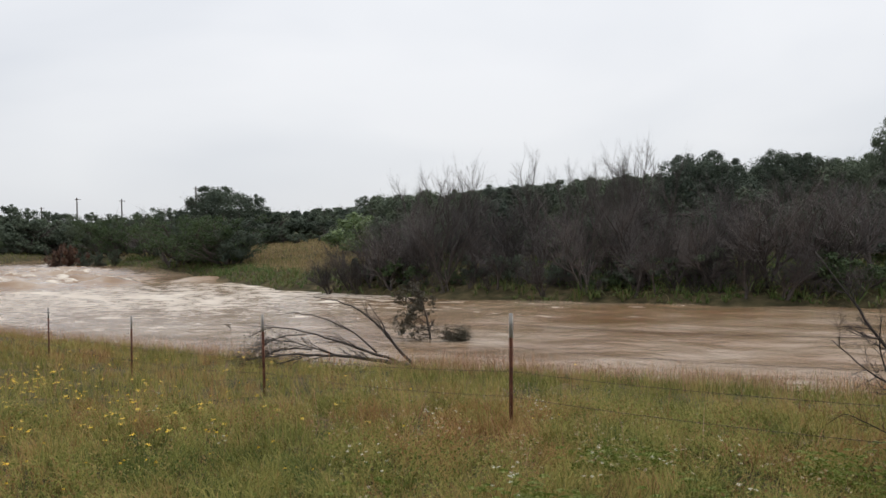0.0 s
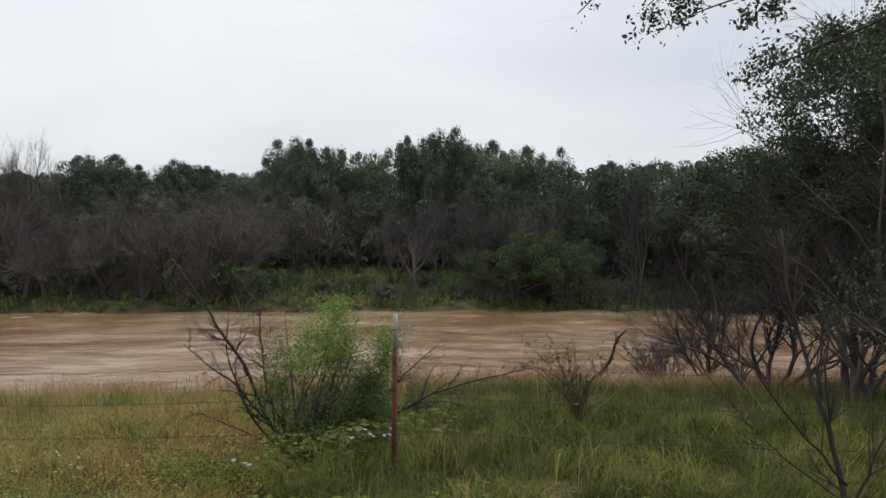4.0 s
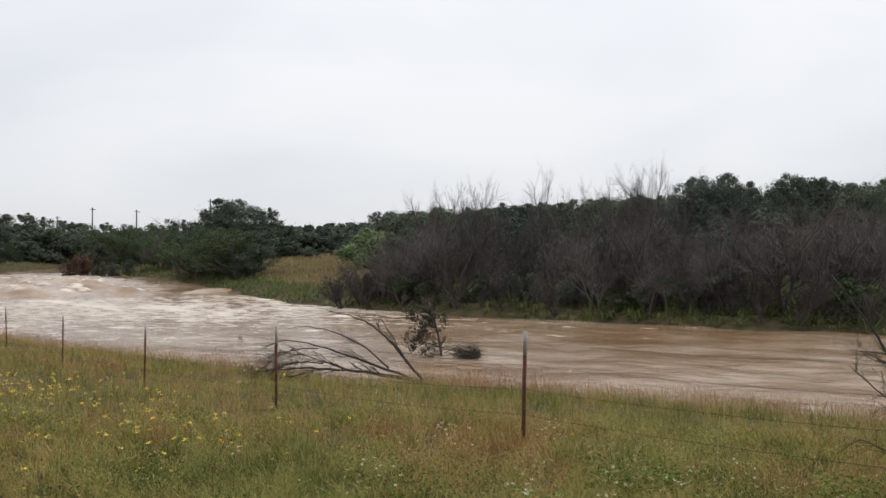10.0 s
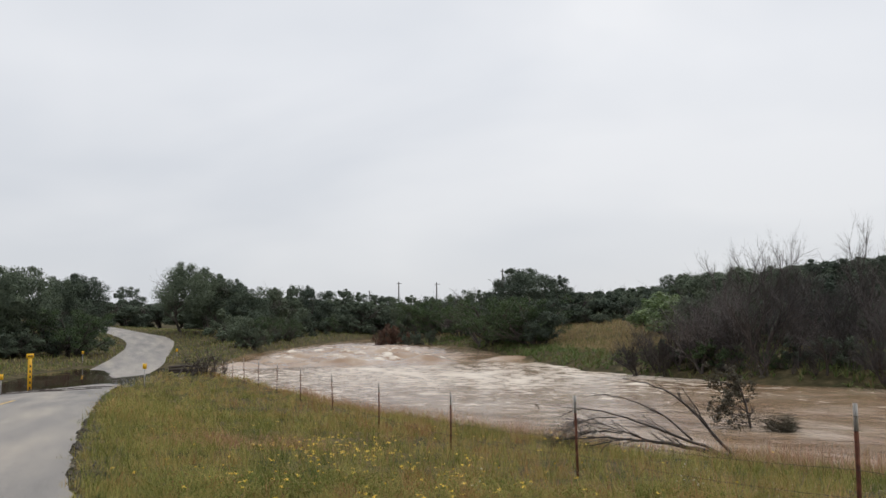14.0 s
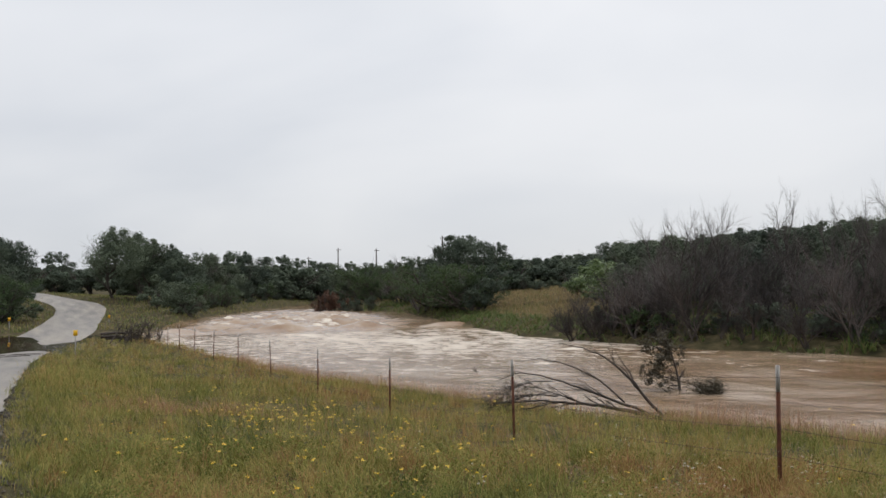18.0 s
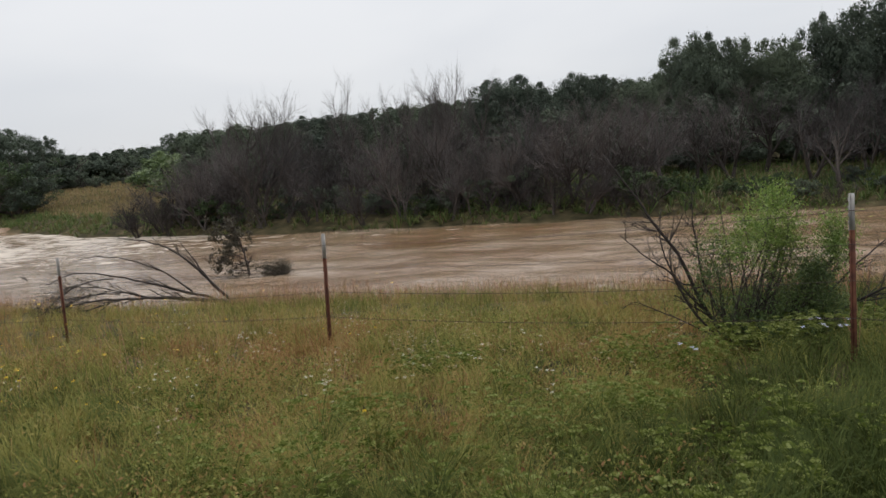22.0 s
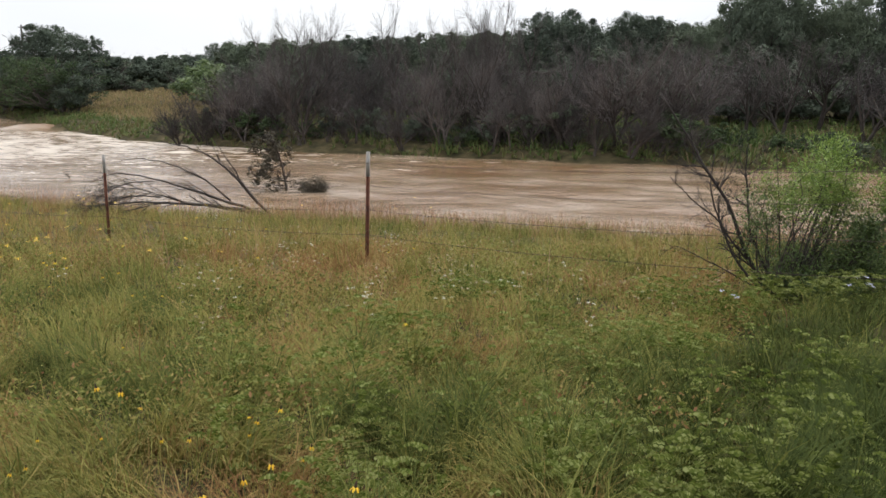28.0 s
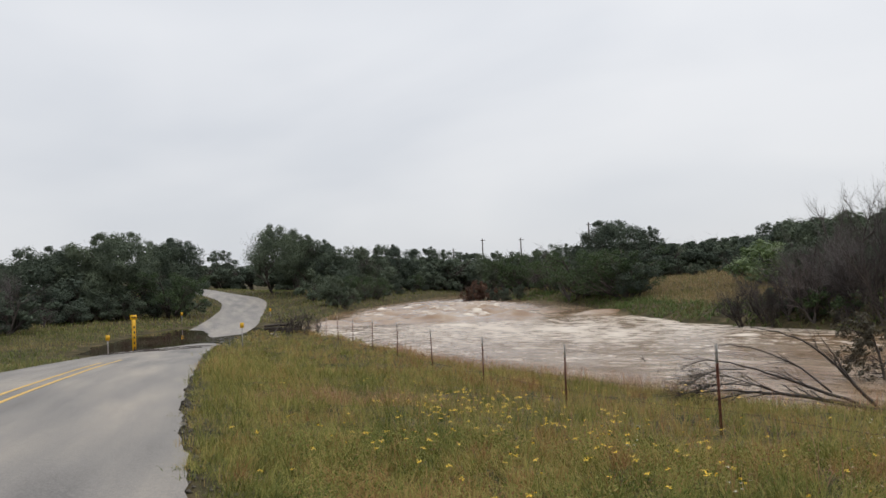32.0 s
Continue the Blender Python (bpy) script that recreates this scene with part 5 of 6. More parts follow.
# the mesquite bush at the fence
def mesquite():
    x, y = 4.20, 6.10
    z = gz(x, y)
    q = local(x, y, z)
    rng = np.random.default_rng(41)
    root = thing("mesquite_bush", x, y, z, "half-dead mesquite bush with fresh feathery green leaves", "bush")
    dead = ((((-0.05, 0.0), (-0.24, 0.31), (-0.50, 0.82), (-0.70, 1.13), (-0.86, 1.39), (-1.10, 1.80)), 0.022, 11, 0.36, 0.1),
            (((-0.08, 0.0), (-0.38, 0.36), (-0.58, 0.69), (-0.78, 0.90), (-0.98, 1.08)), 0.014, 12, 0.34, -0.2),
            (((-0.05, 0.1), (-0.30, 0.53), (-0.38, 0.93), (-0.36, 1.17), (-0.36, 1.34)), 0.013, 13, 0.34, 0.2),
            (((-0.1, 0.15), (-0.45, 0.55), (-0.62, 1.0), (-0.66, 1.25)), 0.012, 12, 0.32, 0.05),
            (((-0.1, 0.05), (-0.52, 0.31), (-0.80, 0.40), (-0.95, 0.37), (-1.05, 0.30)), 0.007, 9, 0.22, 0.15),
            (((0.35, 0.05), (0.85, 0.37), (1.2, 0.57), (1.6, 0.72), (2.0, 0.84)), 0.014, 11, 0.42, -0.1),
            (((0.35, 0.1), (0.95, 0.44), (1.35, 0.46), (1.75, 0.34)), 0.010, 9, 0.36, 0.25),
            (((0.4, 0.1), (0.80, 0.62), (1.05, 0.90), (1.28, 1.10)), 0.010, 10, 0.34, 0.1),
            (((0.3, 0.05), (0.8, 0.22), (1.2, 0.15), (1.45, 0.10)), 0.007, 8, 0.3, -0.2),
            (((0.1, 0.0), (0.22, 0.5), (0.40, 0.95), (0.52, 1.25)), 0.011, 10, 0.28, 0.2))
    for way, r, kids, ln, dep in dead:
        s = Shape()
        limb(rng, s, [q(a + (0.035 * rng.normal() if k else 0), h + (0.03 * rng.normal() if k else 0), dep * k / 3 + 0.1) for k, (a, h) in enumerate(way)], r * 1.0, r * 0.28, kids + 6, ln, cfg_open=(0.5, 1.25), thin=0.55)
        part("dead_branch", s.mesh("dead_branch", M_DARKTWIG), root, "dark leafless thorny branch")
    # sprays of foliage: where they hang, their size, how many stems and leaves, and whether they are young
    sprays = ((0.10, 1.20, 0.30, 0.25, 7, 46, True), (0.36, 1.02, 0.17, 0.20, 4, 34, True), (-0.20, 0.80, 0.15, 0.30, 4, 30, False), (0.16, 0.66, 0.28, 0.28, 5, 12, False),
              (0.80, 0.88, 0.13, 0.24, 4, 40, True), (0.62, 0.44, 0.28, 0.30, 9, 70, False), (0.05, 0.28, 0.34, 0.18, 6, 30, False), (0.34, 0.18, 0.44, 0.16, 7, 50, False), (0.45, 0.75, 0.22, 0.22, 4, 22, False))
    for a0, h0, wa, wh, stems, per, young in sprays:
        for k in range(stems):
            s, tips = Shape(), []
            ang, rad = rng.uniform(0, 6.28), math.sqrt(rng.uniform(0, 1)) * 0.75
            a1, h1, d1 = a0 + wa * rad * math.cos(ang), h0 + wh * rad * math.sin(ang), wa * 0.8 * rng.normal() * 0.6
            f = 0.08 * rng.normal() + 0.28 * a0
            limb(rng, s, [q(f, -0.05, 0.08 * rng.normal()), q(f + (a1 - f) * 0.35 + 0.03 * rng.normal(), h1 * 0.45, d1 * 0.4), q(a1 + 0.02 * rng.normal(), h1 * 0.85, d1 * 0.8), q(a1 + 0.05 * rng.normal(), h1 + wh * 0.35, d1)], 0.009, 0.002, 7, wh * 1.0, tips=tips)
            stem = part("leafy_stem", s.mesh("leafy_stem", M_BARK), root)
            tips = np.asarray(tips)
            rt = q(1, 0) - q(0, 0)
            along = tips @ rt
            tips = tips[(((along - a0) / (wa * 1.35)) ** 2 + ((tips[:, 2] - h0) / (wh * 1.45)) ** 2 < rng.uniform(0.5, 1.4, len(tips))) & (tips[:, 2] > 0.04)]
            if not len(tips):
                tips = np.asarray([q(a1, h1, d1)])
            lv = Shape()
            tips = tips[rng.permutation(len(tips))[:22]]
            lv.leaves(rng, tips, int(per * 0.8), 0.060, 0.0088, 0.9, 3.6)
            part("foliage", lv.mesh("foliage", M_BUSH if young else M_OLDLEAF), stem, "feathery fresh light green leaves" if young else "feathery darker green leaves")


mesquite()


# the felled tree in the water
def fallen_tree():
    x, y = -0.42, 18.6
    z = gz(x, y)
    z = max(z, WATER) + 0.10
    q = local(x, y, z)
    rng = np.random.default_rng(43)
    root = thing("fallen_tree", x, y, z, "uprooted leafless tree lying in the flood water", "tree")
    ways = ((((0.0, 0.05), (-0.7, 0.20), (-1.4, 0.30), (-2.1, 0.38), (-2.9, 0.42), (-3.9, 0.32)), 0.070, 12, 0.9),
            (((0.0, 0.0), (-0.5, 0.58), (-0.85, 0.98), (-1.25, 1.34), (-1.75, 1.58), (-2.4, 1.70)), 0.050, 6, 0.7),
            (((-0.1, 0.05), (-1.05, 0.42), (-1.7, 0.66), (-2.3, 0.86), (-3.2, 1.10), (-3.8, 0.85)), 0.046, 11, 0.8),
            (((-0.55, 0.65), (-0.85, 1.2), (-1.2, 1.75)), 0.024, 4, 0.5),
            (((-0.9, 0.4), (-1.5, 0.95), (-2.2, 1.25), (-2.9, 1.38), (-3.4, 1.25)), 0.028, 8, 0.7),
            (((-1.6, 0.3), (-2.4, 0.55), (-3.2, 0.75), (-3.8, 0.55)), 0.024, 14, 0.8),
            (((-2.2, 0.4), (-3.0, 0.25), (-3.8, 0.10)), 0.020, 16, 0.7),
            (((-2.5, 0.85), (-3.1, 0.85), (-3.7, 0.5), (-4.0, 0.2)), 0.018, 18, 0.6),
            (((-2.4, 0.5), (-3.0, 0.55), (-3.6, 0.35), (-4.0, 0.25)), 0.018, 18, 0.6),
            (((-2.6, 0.6), (-3.3, 0.45), (-3.9, 0.6)), 0.014, 22, 0.55),
            (((-2.8, 0.3), (-3.4, 0.15), (-4.1, 0.35)), 0.014, 22, 0.55),
            (((-3.0, 0.8), (-3.5, 0.75), (-4.0, 0.45)), 0.012, 26, 0.5),
            (((-3.2, 0.5), (-3.7, 0.2), (-4.2, 0.05)), 0.012, 26, 0.5))
    for k, (way, r, kids, ln) in enumerate(ways):
        s = Shape()
        limb(rng, s, [q(a, h, 0.25 * math.sin(k * 1.7) * j / 3) for j, (a, h) in enumerate(way)], r * 0.84, r * 0.16, kids, ln, lift=0.02, cfg_open=(0.15, 0.6), thin=0.5)
        part("bough" if k else "trunk", s.mesh("bough", M_BARK), root)
    s = Shape()
    s.leaves(rng, [q(-3.2 + 0.4 * rng.normal(), 0.55 + 0.25 * rng.normal(), 0.3 * rng.normal()) for _ in range(120)], 9, 0.13, 0.018)
    part("withered_leaves", s.mesh("withered_leaves", M_DEADLEAF), root, "grey-green withered leaves")


fallen_tree()


def snag(x, y, z, wide, tall, seed, label, stems=5):
    rng = np.random.default_rng(seed)
    q = local(x, y, z)
    root = thing("drift_snag", x, y, z, label, "driftwood", "snags caught in the current")
    tips, s = [], Shape()
    for k in range(stems):
        a = rng.uniform(-0.85, 0.1) * wide
        limb(rng, s, [q(0.35 * wide, -0.5, 0), q(0.3 * wide + 0.2 * a, 0.30 * tall, 0.1 * rng.normal()), q(0.15 * wide + a, tall * rng.uniform(0.45, 1.0), 0.15 * rng.normal())], 0.026, 0.005, 5, 0.34 * max(tall, 0.8), tips=tips, sides=4)
    part("branch_tangle", s.mesh("branch_tangle", M_BARK), root)
    if stems < 3:
        return
    lv = Shape()
    lv.leaves(rng, [p for p in tips if p[2] > 0.1 and rng.uniform() < 0.8], 13, 0.12, 0.024)
    part("withered_leaves", lv.mesh("withered_leaves", M_DEADLEAF), root, "dark withered leaves")


def leafy_snag():
    """A torn-off sapling stuck upright, its withered crown streaming to one side."""
    rng = np.random.default_rng(51)
    x, y, z = -0.17, 25.91, WATER - 0.05
    q = local(x, y, z)
    root = thing("drift_snag", x, y, z, "upright dark snag with withered leaves in the current", "driftwood", "snags caught in the current")
    s, tips = Shape(), []
    limb(rng, s, [q(0.04, -0.5), q(-0.06, 0.5), q(-0.22, 1.15), q(-0.5, 1.75)], 0.05, 0.012, 7, 0.6, tips=tips, sides=5)
    limb(rng, s, [q(-0.22, 1.1), q(-0.65, 1.35), q(-1.15, 1.5, 0.1)], 0.026, 0.006, 5, 0.45, tips=tips, sides=4)
    part("trunk", s.mesh("trunk", M_BARK), root)
    for n, (a, h) in enumerate(((-0.35, 0.12), (-0.75, 0.22), (-0.9, 0.55), (-0.6, 0.85))):
        s = Shape()
        limb(rng, s, [q(0.02, 0.05 + 0.12 * n), q(0.5 * a, 0.6 * h + 0.05 * n), q(1.25 * a, h, 0.1 * rng.normal())], 0.022, 0.005, 6, 0.4, tips=tips, sides=4)
        part("bough", s.mesh("bough", M_BARK), root)
    lv = Shape()
    upper = [q(-0.45 + 0.30 * rng.normal(), 1.45 + 0.24 * rng.normal(), 0.25 * rng.normal()) for _ in range(34)]
    side = [q(-0.95 + 0.2 * rng.normal(), 1.4 + 0.14 * rng.normal(), 0.2 * rng.normal()) for _ in range(9)]
    lower = [q(-0.72 + 0.24 * rng.normal(), 0.5 + 0.19 * rng.normal(), 0.25 * rng.normal()) for _ in range(32)]
    middle = [q(-0.42 + 0.2 * rng.normal(), 1.0 + 0.16 * rng.normal(), 0.2 * rng.normal()) for _ in range(22)]
    lv.puffs(rng, upper + side + lower + middle, 34, 0.13, 0.042)
    part("withered_leaves", lv.mesh("withered_leaves", M_DEADLEAF), root, "dark withered leaves")


leafy_snag()
snag(0.47, 25.18, WATER - 0.1, 1.5, 0.5, 52, "low dark snag dragged by the current", 7)
snag(-7.6, 29.5, WATER - 0.1, 0.25, 0.5, 53, "small twig snag standing in the current", 2)


# ---------------------------------------------------------------- signs, poles, drift
def depth_gauge():
    x, y = xy(48.8, -4.45)
    z = gz(x, y)
    root = thing("flood_gauge", x, y, z, "yellow roadside flood depth gauge with black marks", "sign", turn=47)
    top = 0.21 - z
    s = Shape()
    s.box((0, 0, top / 2 - 0.2), (0.21, 0.04, top + 0.4))
    part("board", s.mesh("board", M_YELLOW), root)
    s = Shape()
    s.box((0, -0.002, top - 0.13), (0.36, 0.05, 0.26))
    part("head_plate", s.mesh("head_plate", M_YELLOW), root)
    for k in range(5):
        s = Shape()
        s.box((0.02, -0.024, 0.16 + k * 0.29), (0.07, 0.006, 0.13))
        part("mark", s.mesh("mark", M_BLACK), root, "black scale mark")
    s = Shape()
    s.box((0, -0.03, top - 0.13), (0.24, 0.006, 0.05))
    part("mark", s.mesh("mark", M_BLACK), root, "black scale mark")


depth_gauge()


def delineator():
    root = thing("delineator", 0, 0, -300, "small yellow marker plate on a pale post beside the road", "road marker", "markers along the road")
    s = Shape()
    s.box((0, 0.02, 0.3), (0.05, 0.03, 1.3))
    part("post", s.mesh("post", M_GALV), root)
    s = Shape()
    s.box((0, -0.004, 0.82), (0.20, 0.012, 0.28))
    part("plate", s.mesh("plate", M_YELLOW), root)
    return root


DEL = delineator()
for k, (b, r, top) in enumerate(((41.4, 44.8, -0.36), (49.8, 46, -0.67), (45.2, 76, -0.47), (39.4, 80, -0.62))):
    x, y = polar(b, r)
    m = pose(x, y, top - 0.97, 0, 0, b + 4)
    if k:
        copy_thing(DEL, m)
    else:
        DEL.matrix_basis = m


def utility_pole(b, r, top):
    x, y = polar(b, r)
    z = gz(x, y)
    root = thing("utility_pole", x, y, z, "distant wooden utility pole above the trees", "utility pole", "poles of the power line", turn=b)
    s = Shape()
    s.tube([(0, 0, -0.5), (0, 0, (top - z) / 2), (0, 0, top - z)], [0.20, 0.17, 0.13], 8)
    part("shaft", s.mesh("shaft", M_POLE), root)
    s = Shape()
    s.box((0.15, 0.12, top - z - 0.45), (1.3, 0.1, 0.12))
    part("crossarm", s.mesh("crossarm", M_POLE), root)


for b, r, top in ((24.21, 208, 11.6), (21.5, 195, 10.7), (16.75, 159, 11.4), (26.3, 250, 11.0)):
    utility_pole(b, r, top)


def drift_pile():
    x, y = -33.6, 43.6
    z = max(gz(x, y), -1.7)
    q = local(x, y, z)
    rng = np.random.default_rng(61)
    root = thing("drift_pile", x, y, z, "tangle of flood debris and logs beside the crossing", "driftwood")
    for k in range(20):
        s = Shape()
        a, h = 1.1 * rng.normal() * 0.6, rng.uniform(0.1, 1.3)
        limb(rng, s, [q(a - rng.uniform(-0.5, 0.7), -0.1, rng.normal() * 0.4), q(a, h * 0.7 + 0.1, rng.normal() * 0.4), q(a + 0.5 * rng.normal(), h + rng.uniform(0.1, 0.7), rng.normal() * 0.4)], 0.05, 0.012, 9, 0.55, cfg_open=(0.5, 1.4))
        part("branch_tangle", s.mesh("branch_tangle", M_BARK), root)
    for a, h, ln in ((-1.3, 0.55, 1.8), (-0.9, 0.25, 2.0), (-1.6, 0.35, 1.2)):
        s = Shape()
        s.tube([q(a - ln / 2, h, 0.2), q(a, h + 0.06, 0.1), q(a + ln / 2, h, 0)], [0.09, 0.08, 0.05], 8)
        part("log", s.mesh("log", M_BARK), root)


drift_pile()


# ---------------------------------------------------------------- trees at the water on the right
def tree_at(kind, b, r, height, turn, group="", widen=1.0, sink=0.0, label=""):
    x, y = polar(b, r)
    return plant(kind, x, y, height, BASE[kind], turn, label, group, widen, sink)


for kind, b, r, h, turn, w in (("dark1", -60.5, 19.5, 3.4, 20, 1.2), ("dark0", -64.5, 16.0, 3.7, 70, 1.2), ("dark1", -69.5, 13.5, 4.2, 150, 1.1), ("dark1", -57.5, 21.0, 2.5, 10, 1.2), ("dark0", -76.0, 12.5, 5.0, 300, 1.1)):
    tree_at(kind, b, r, h, turn, "bare trees on the near bank", w, label="leafless dark brown tree at the water's edge")


def near_oak():
    """Multi-stemmed oak on the near bank with an airy crown."""
    cfg = dict(OAK, kids=(12, 11, 0), bare=(0.45, 0.3, 0), wander=0.2, ratio=((0.4, 0.65), (0.3, 0.5), (0, 0)))
    a = leafy_tree("bank_oak", 71, "dark multi-stemmed oak with an airy crown on the bank", M_NEAROAK, 8.8, 3, 170, 0.044, 0.46, cfg, 0.16, "tree", 430, 0.6, 0.60)
    x, y = polar(-75.0, 15.5)
    a.matrix_basis = Matrix.LocRotScale((x, y, gz(x, y)), Euler((0, 0, radians(40))), (0.78, 0.78, 0.81))
    b = copy_thing(a, Matrix.LocRotScale((*polar(-83.0, 14.5), gz(*polar(-83.0, 14.5))), Euler((0, 0, radians(200))), (0.85, 0.85, 0.82)))
    c = copy_thing(a, Matrix.LocRotScale((*polar(-69.0, 16.0), gz(*polar(-69.0, 16.0))), Euler((0, 0, radians(120))), (0.72, 0.72, 0.70)))


near_oak()


def overhang():
    """A tree beside the road whose leafy bough hangs into the view."""
    x, y = polar(-96, 7.0)
    z = gz(x, y)
    rng = np.random.default_rng(73)
    root = thing("roadside_oak", x, y, z, "oak beside the road with a drooping leafy bough", "tree")
    s = Shape()
    limb(rng, s, [(0, 0, -0.3), (0.1, 0.1, 1.5), (0.0, 0.3, 3.2), (-0.2, 0.6, 5.4)], 0.24, 0.10, 4, 1.6, depth=2, sides=8)
    part("trunk", s.mesh("trunk", M_BARK), root)
    foot = np.array([x, y, z])

    def to(b, r, e):
        px, py = polar(b, r)
        return np.array([px, py, EYE + r * math.tan(radians(e))]) - foot

    boughs = (((0.0, 0.3, 3.2), to(-84, 7.4, 23), to(-75, 8.0, 19.5), to(-66, 8.3, 16.5), to(-59, 8.3, 14.5)), ((0, 0.3, 3.3), to(-84, 7.6, 18), to(-76, 8.2, 15.5), to(-68, 8.6, 12.5), to(-63, 8.6, 10.8)),
              ((0, 0.4, 4.0), to(-80, 8.2, 28), to(-68, 8.6, 25), to(-58, 8.4, 20), to(-52.5, 8.3, 15.2)), ((0, 0.3, 3.6), to(-80, 7.6, 24), to(-70, 8.0, 21.5), to(-62, 8.4, 19), to(-57, 8.4, 15.5)),
              ((0, 0.3, 3.6), to(-86, 7.0, 26), to(-78, 7.4, 23), to(-70, 7.8, 19)))
    for k, way in enumerate(boughs):
        w, tips = Shape(), []
        limb(rng, w, way, 0.04, 0.005, 12 if k != 2 else 5, 0.5 if k != 2 else 0.25, tips=tips, lift=-0.06)
        ob = part("bough", w.mesh("bough", M_BARK), root)
        lv = Shape()
        lv.leaves(rng, [p for p in tips if p[0] < to(-62, 8.4, 0)[0] - 99 or rng.uniform() < 0.9], 4 if k != 2 else 2, 0.06, 0.028, 1.0, 2.0)
        part("foliage", lv.mesh("foliage", M_NEAROAK), ob)


overhang()


def bare_shrub(x, y, wide, tall, seed, label, leafy=0, lean=0.0, stems=7, mat=None):
    z = gz(x, y)
    q = local(x, y, z)
    rng = np.random.default_rng(seed)
    root = thing("bare_shrub", x, y, z, label, "bush")
    tips = []
    for k in range(stems):
        s = Shape()
        a = wide * (k / (stems - 1) - 0.5 + 0.06 * rng.normal())
        limb(rng, s, [q(0, -0.1, 0), q(0.1 * a + lean * 0.3, tall * 0.3, 0.1 * rng.normal()), q(0.6 * a + lean * 0.7, tall * 0.62, 0.2 * rng.normal()), q(a + lean, tall * (1.0 - 0.35 * abs(2 * a / wide)), 0.3 * rng.normal())],
             0.013 * (tall / 1.8) + 0.004, 0.002, 15, 0.34 * tall, tips=tips, thin=0.45)
        part("stem", s.mesh("stem", mat or M_BARK), root)
    if leafy:
        lv = Shape()
        lv.leaves(rng, [p for p in tips if rng.uniform() < leafy], 2, 0.05, 0.022)
        part("foliage", lv.mesh("foliage", M_MID), root)


def fence_shrub():
    """A leaning leafless shrub whose arching twigs fan out from one stem."""
    x, y = polar(-70.2, 6.4)
    z = gz(x, y)
    q = local(x, y, z)
    rng = np.random.default_rng(81)
    root = thing("bare_shrub", x, y, z, "dark leafless shrub fanning out from one stem beside the fence", "bush")
    ways = ((((0.0, -0.1), (-0.10, 0.40), (-0.26, 0.90), (-0.42, 1.45), (-0.50, 1.95)), 0.024, 16, 0.62), (((-0.04, 0.25), (-0.34, 0.58), (-0.62, 0.95), (-0.80, 1.35)), 0.011, 12, 0.5),
            (((-0.03, 0.12), (-0.40, 0.34), (-0.72, 0.58), (-0.95, 0.92)), 0.008, 12, 0.45), (((0.0, 0.1), (0.14, 0.55), (0.34, 0.95), (0.50, 1.35)), 0.011, 12, 0.5), (((0.0, 0.0), (0.30, 0.25), (0.60, 0.50), (0.80, 0.85)), 0.008, 11, 0.45),
            (((-0.15, 0.6), (-0.20, 1.1), (-0.10, 1.6), (0.05, 1.9)), 0.009, 12, 0.5))
    for way, r, kids, ln in ways:
        s = Shape()
        limb(rng, s, [q(a, h, 0.12 * rng.normal() * k / 3) for k, (a, h) in enumerate(way)], r, r * 0.2, kids, ln, cfg_open=(0.3, 0.9), depth=3, thin=0.52, lift=0.12)
        part("stem", s.mesh("stem", M_DARKTWIG), root)


fence_shrub()
bare_shrub(*polar(-53.2, 8.8), 1.25, 0.95, 82, "small brown twiggy shrub in the grass", 0.03, lean=-0.25, stems=10, mat=M_BROWNTWIG)


def leaning_limb():
    x, y = polar(-52.6, 19.5)
    z = gz(x, y)
    q = local(x, y, z)
    root = thing("broken_branch", x, y, z, "dark broken branch leaning out of the bank", "branch")
    s = Shape()
    limb(np.random.default_rng(88), s, [q(-0.3, -0.3), q(0.1, 0.35), q(0.45, 0.85), q(0.55, 1.3), q(0.8, 1.6)], 0.06, 0.02, 6, 0.5)
    part("limb", s.mesh("limb", M_DARKTWIG), root)


leaning_limb()
bare_shrub(*polar(-74.5, 8.2), 1.4, 1.9, 83, "thinly leaved young shrub beside the dark trees", leafy=0.35)
bare_shrub(*polar(-56.5, 18.5), 2.4, 1.6, 84, "tangled brown brush at the water's edge")
bare_shrub(*polar(-62.5, 16.5), 2.4, 1.5, 85, "tangled brown brush at the water's edge")


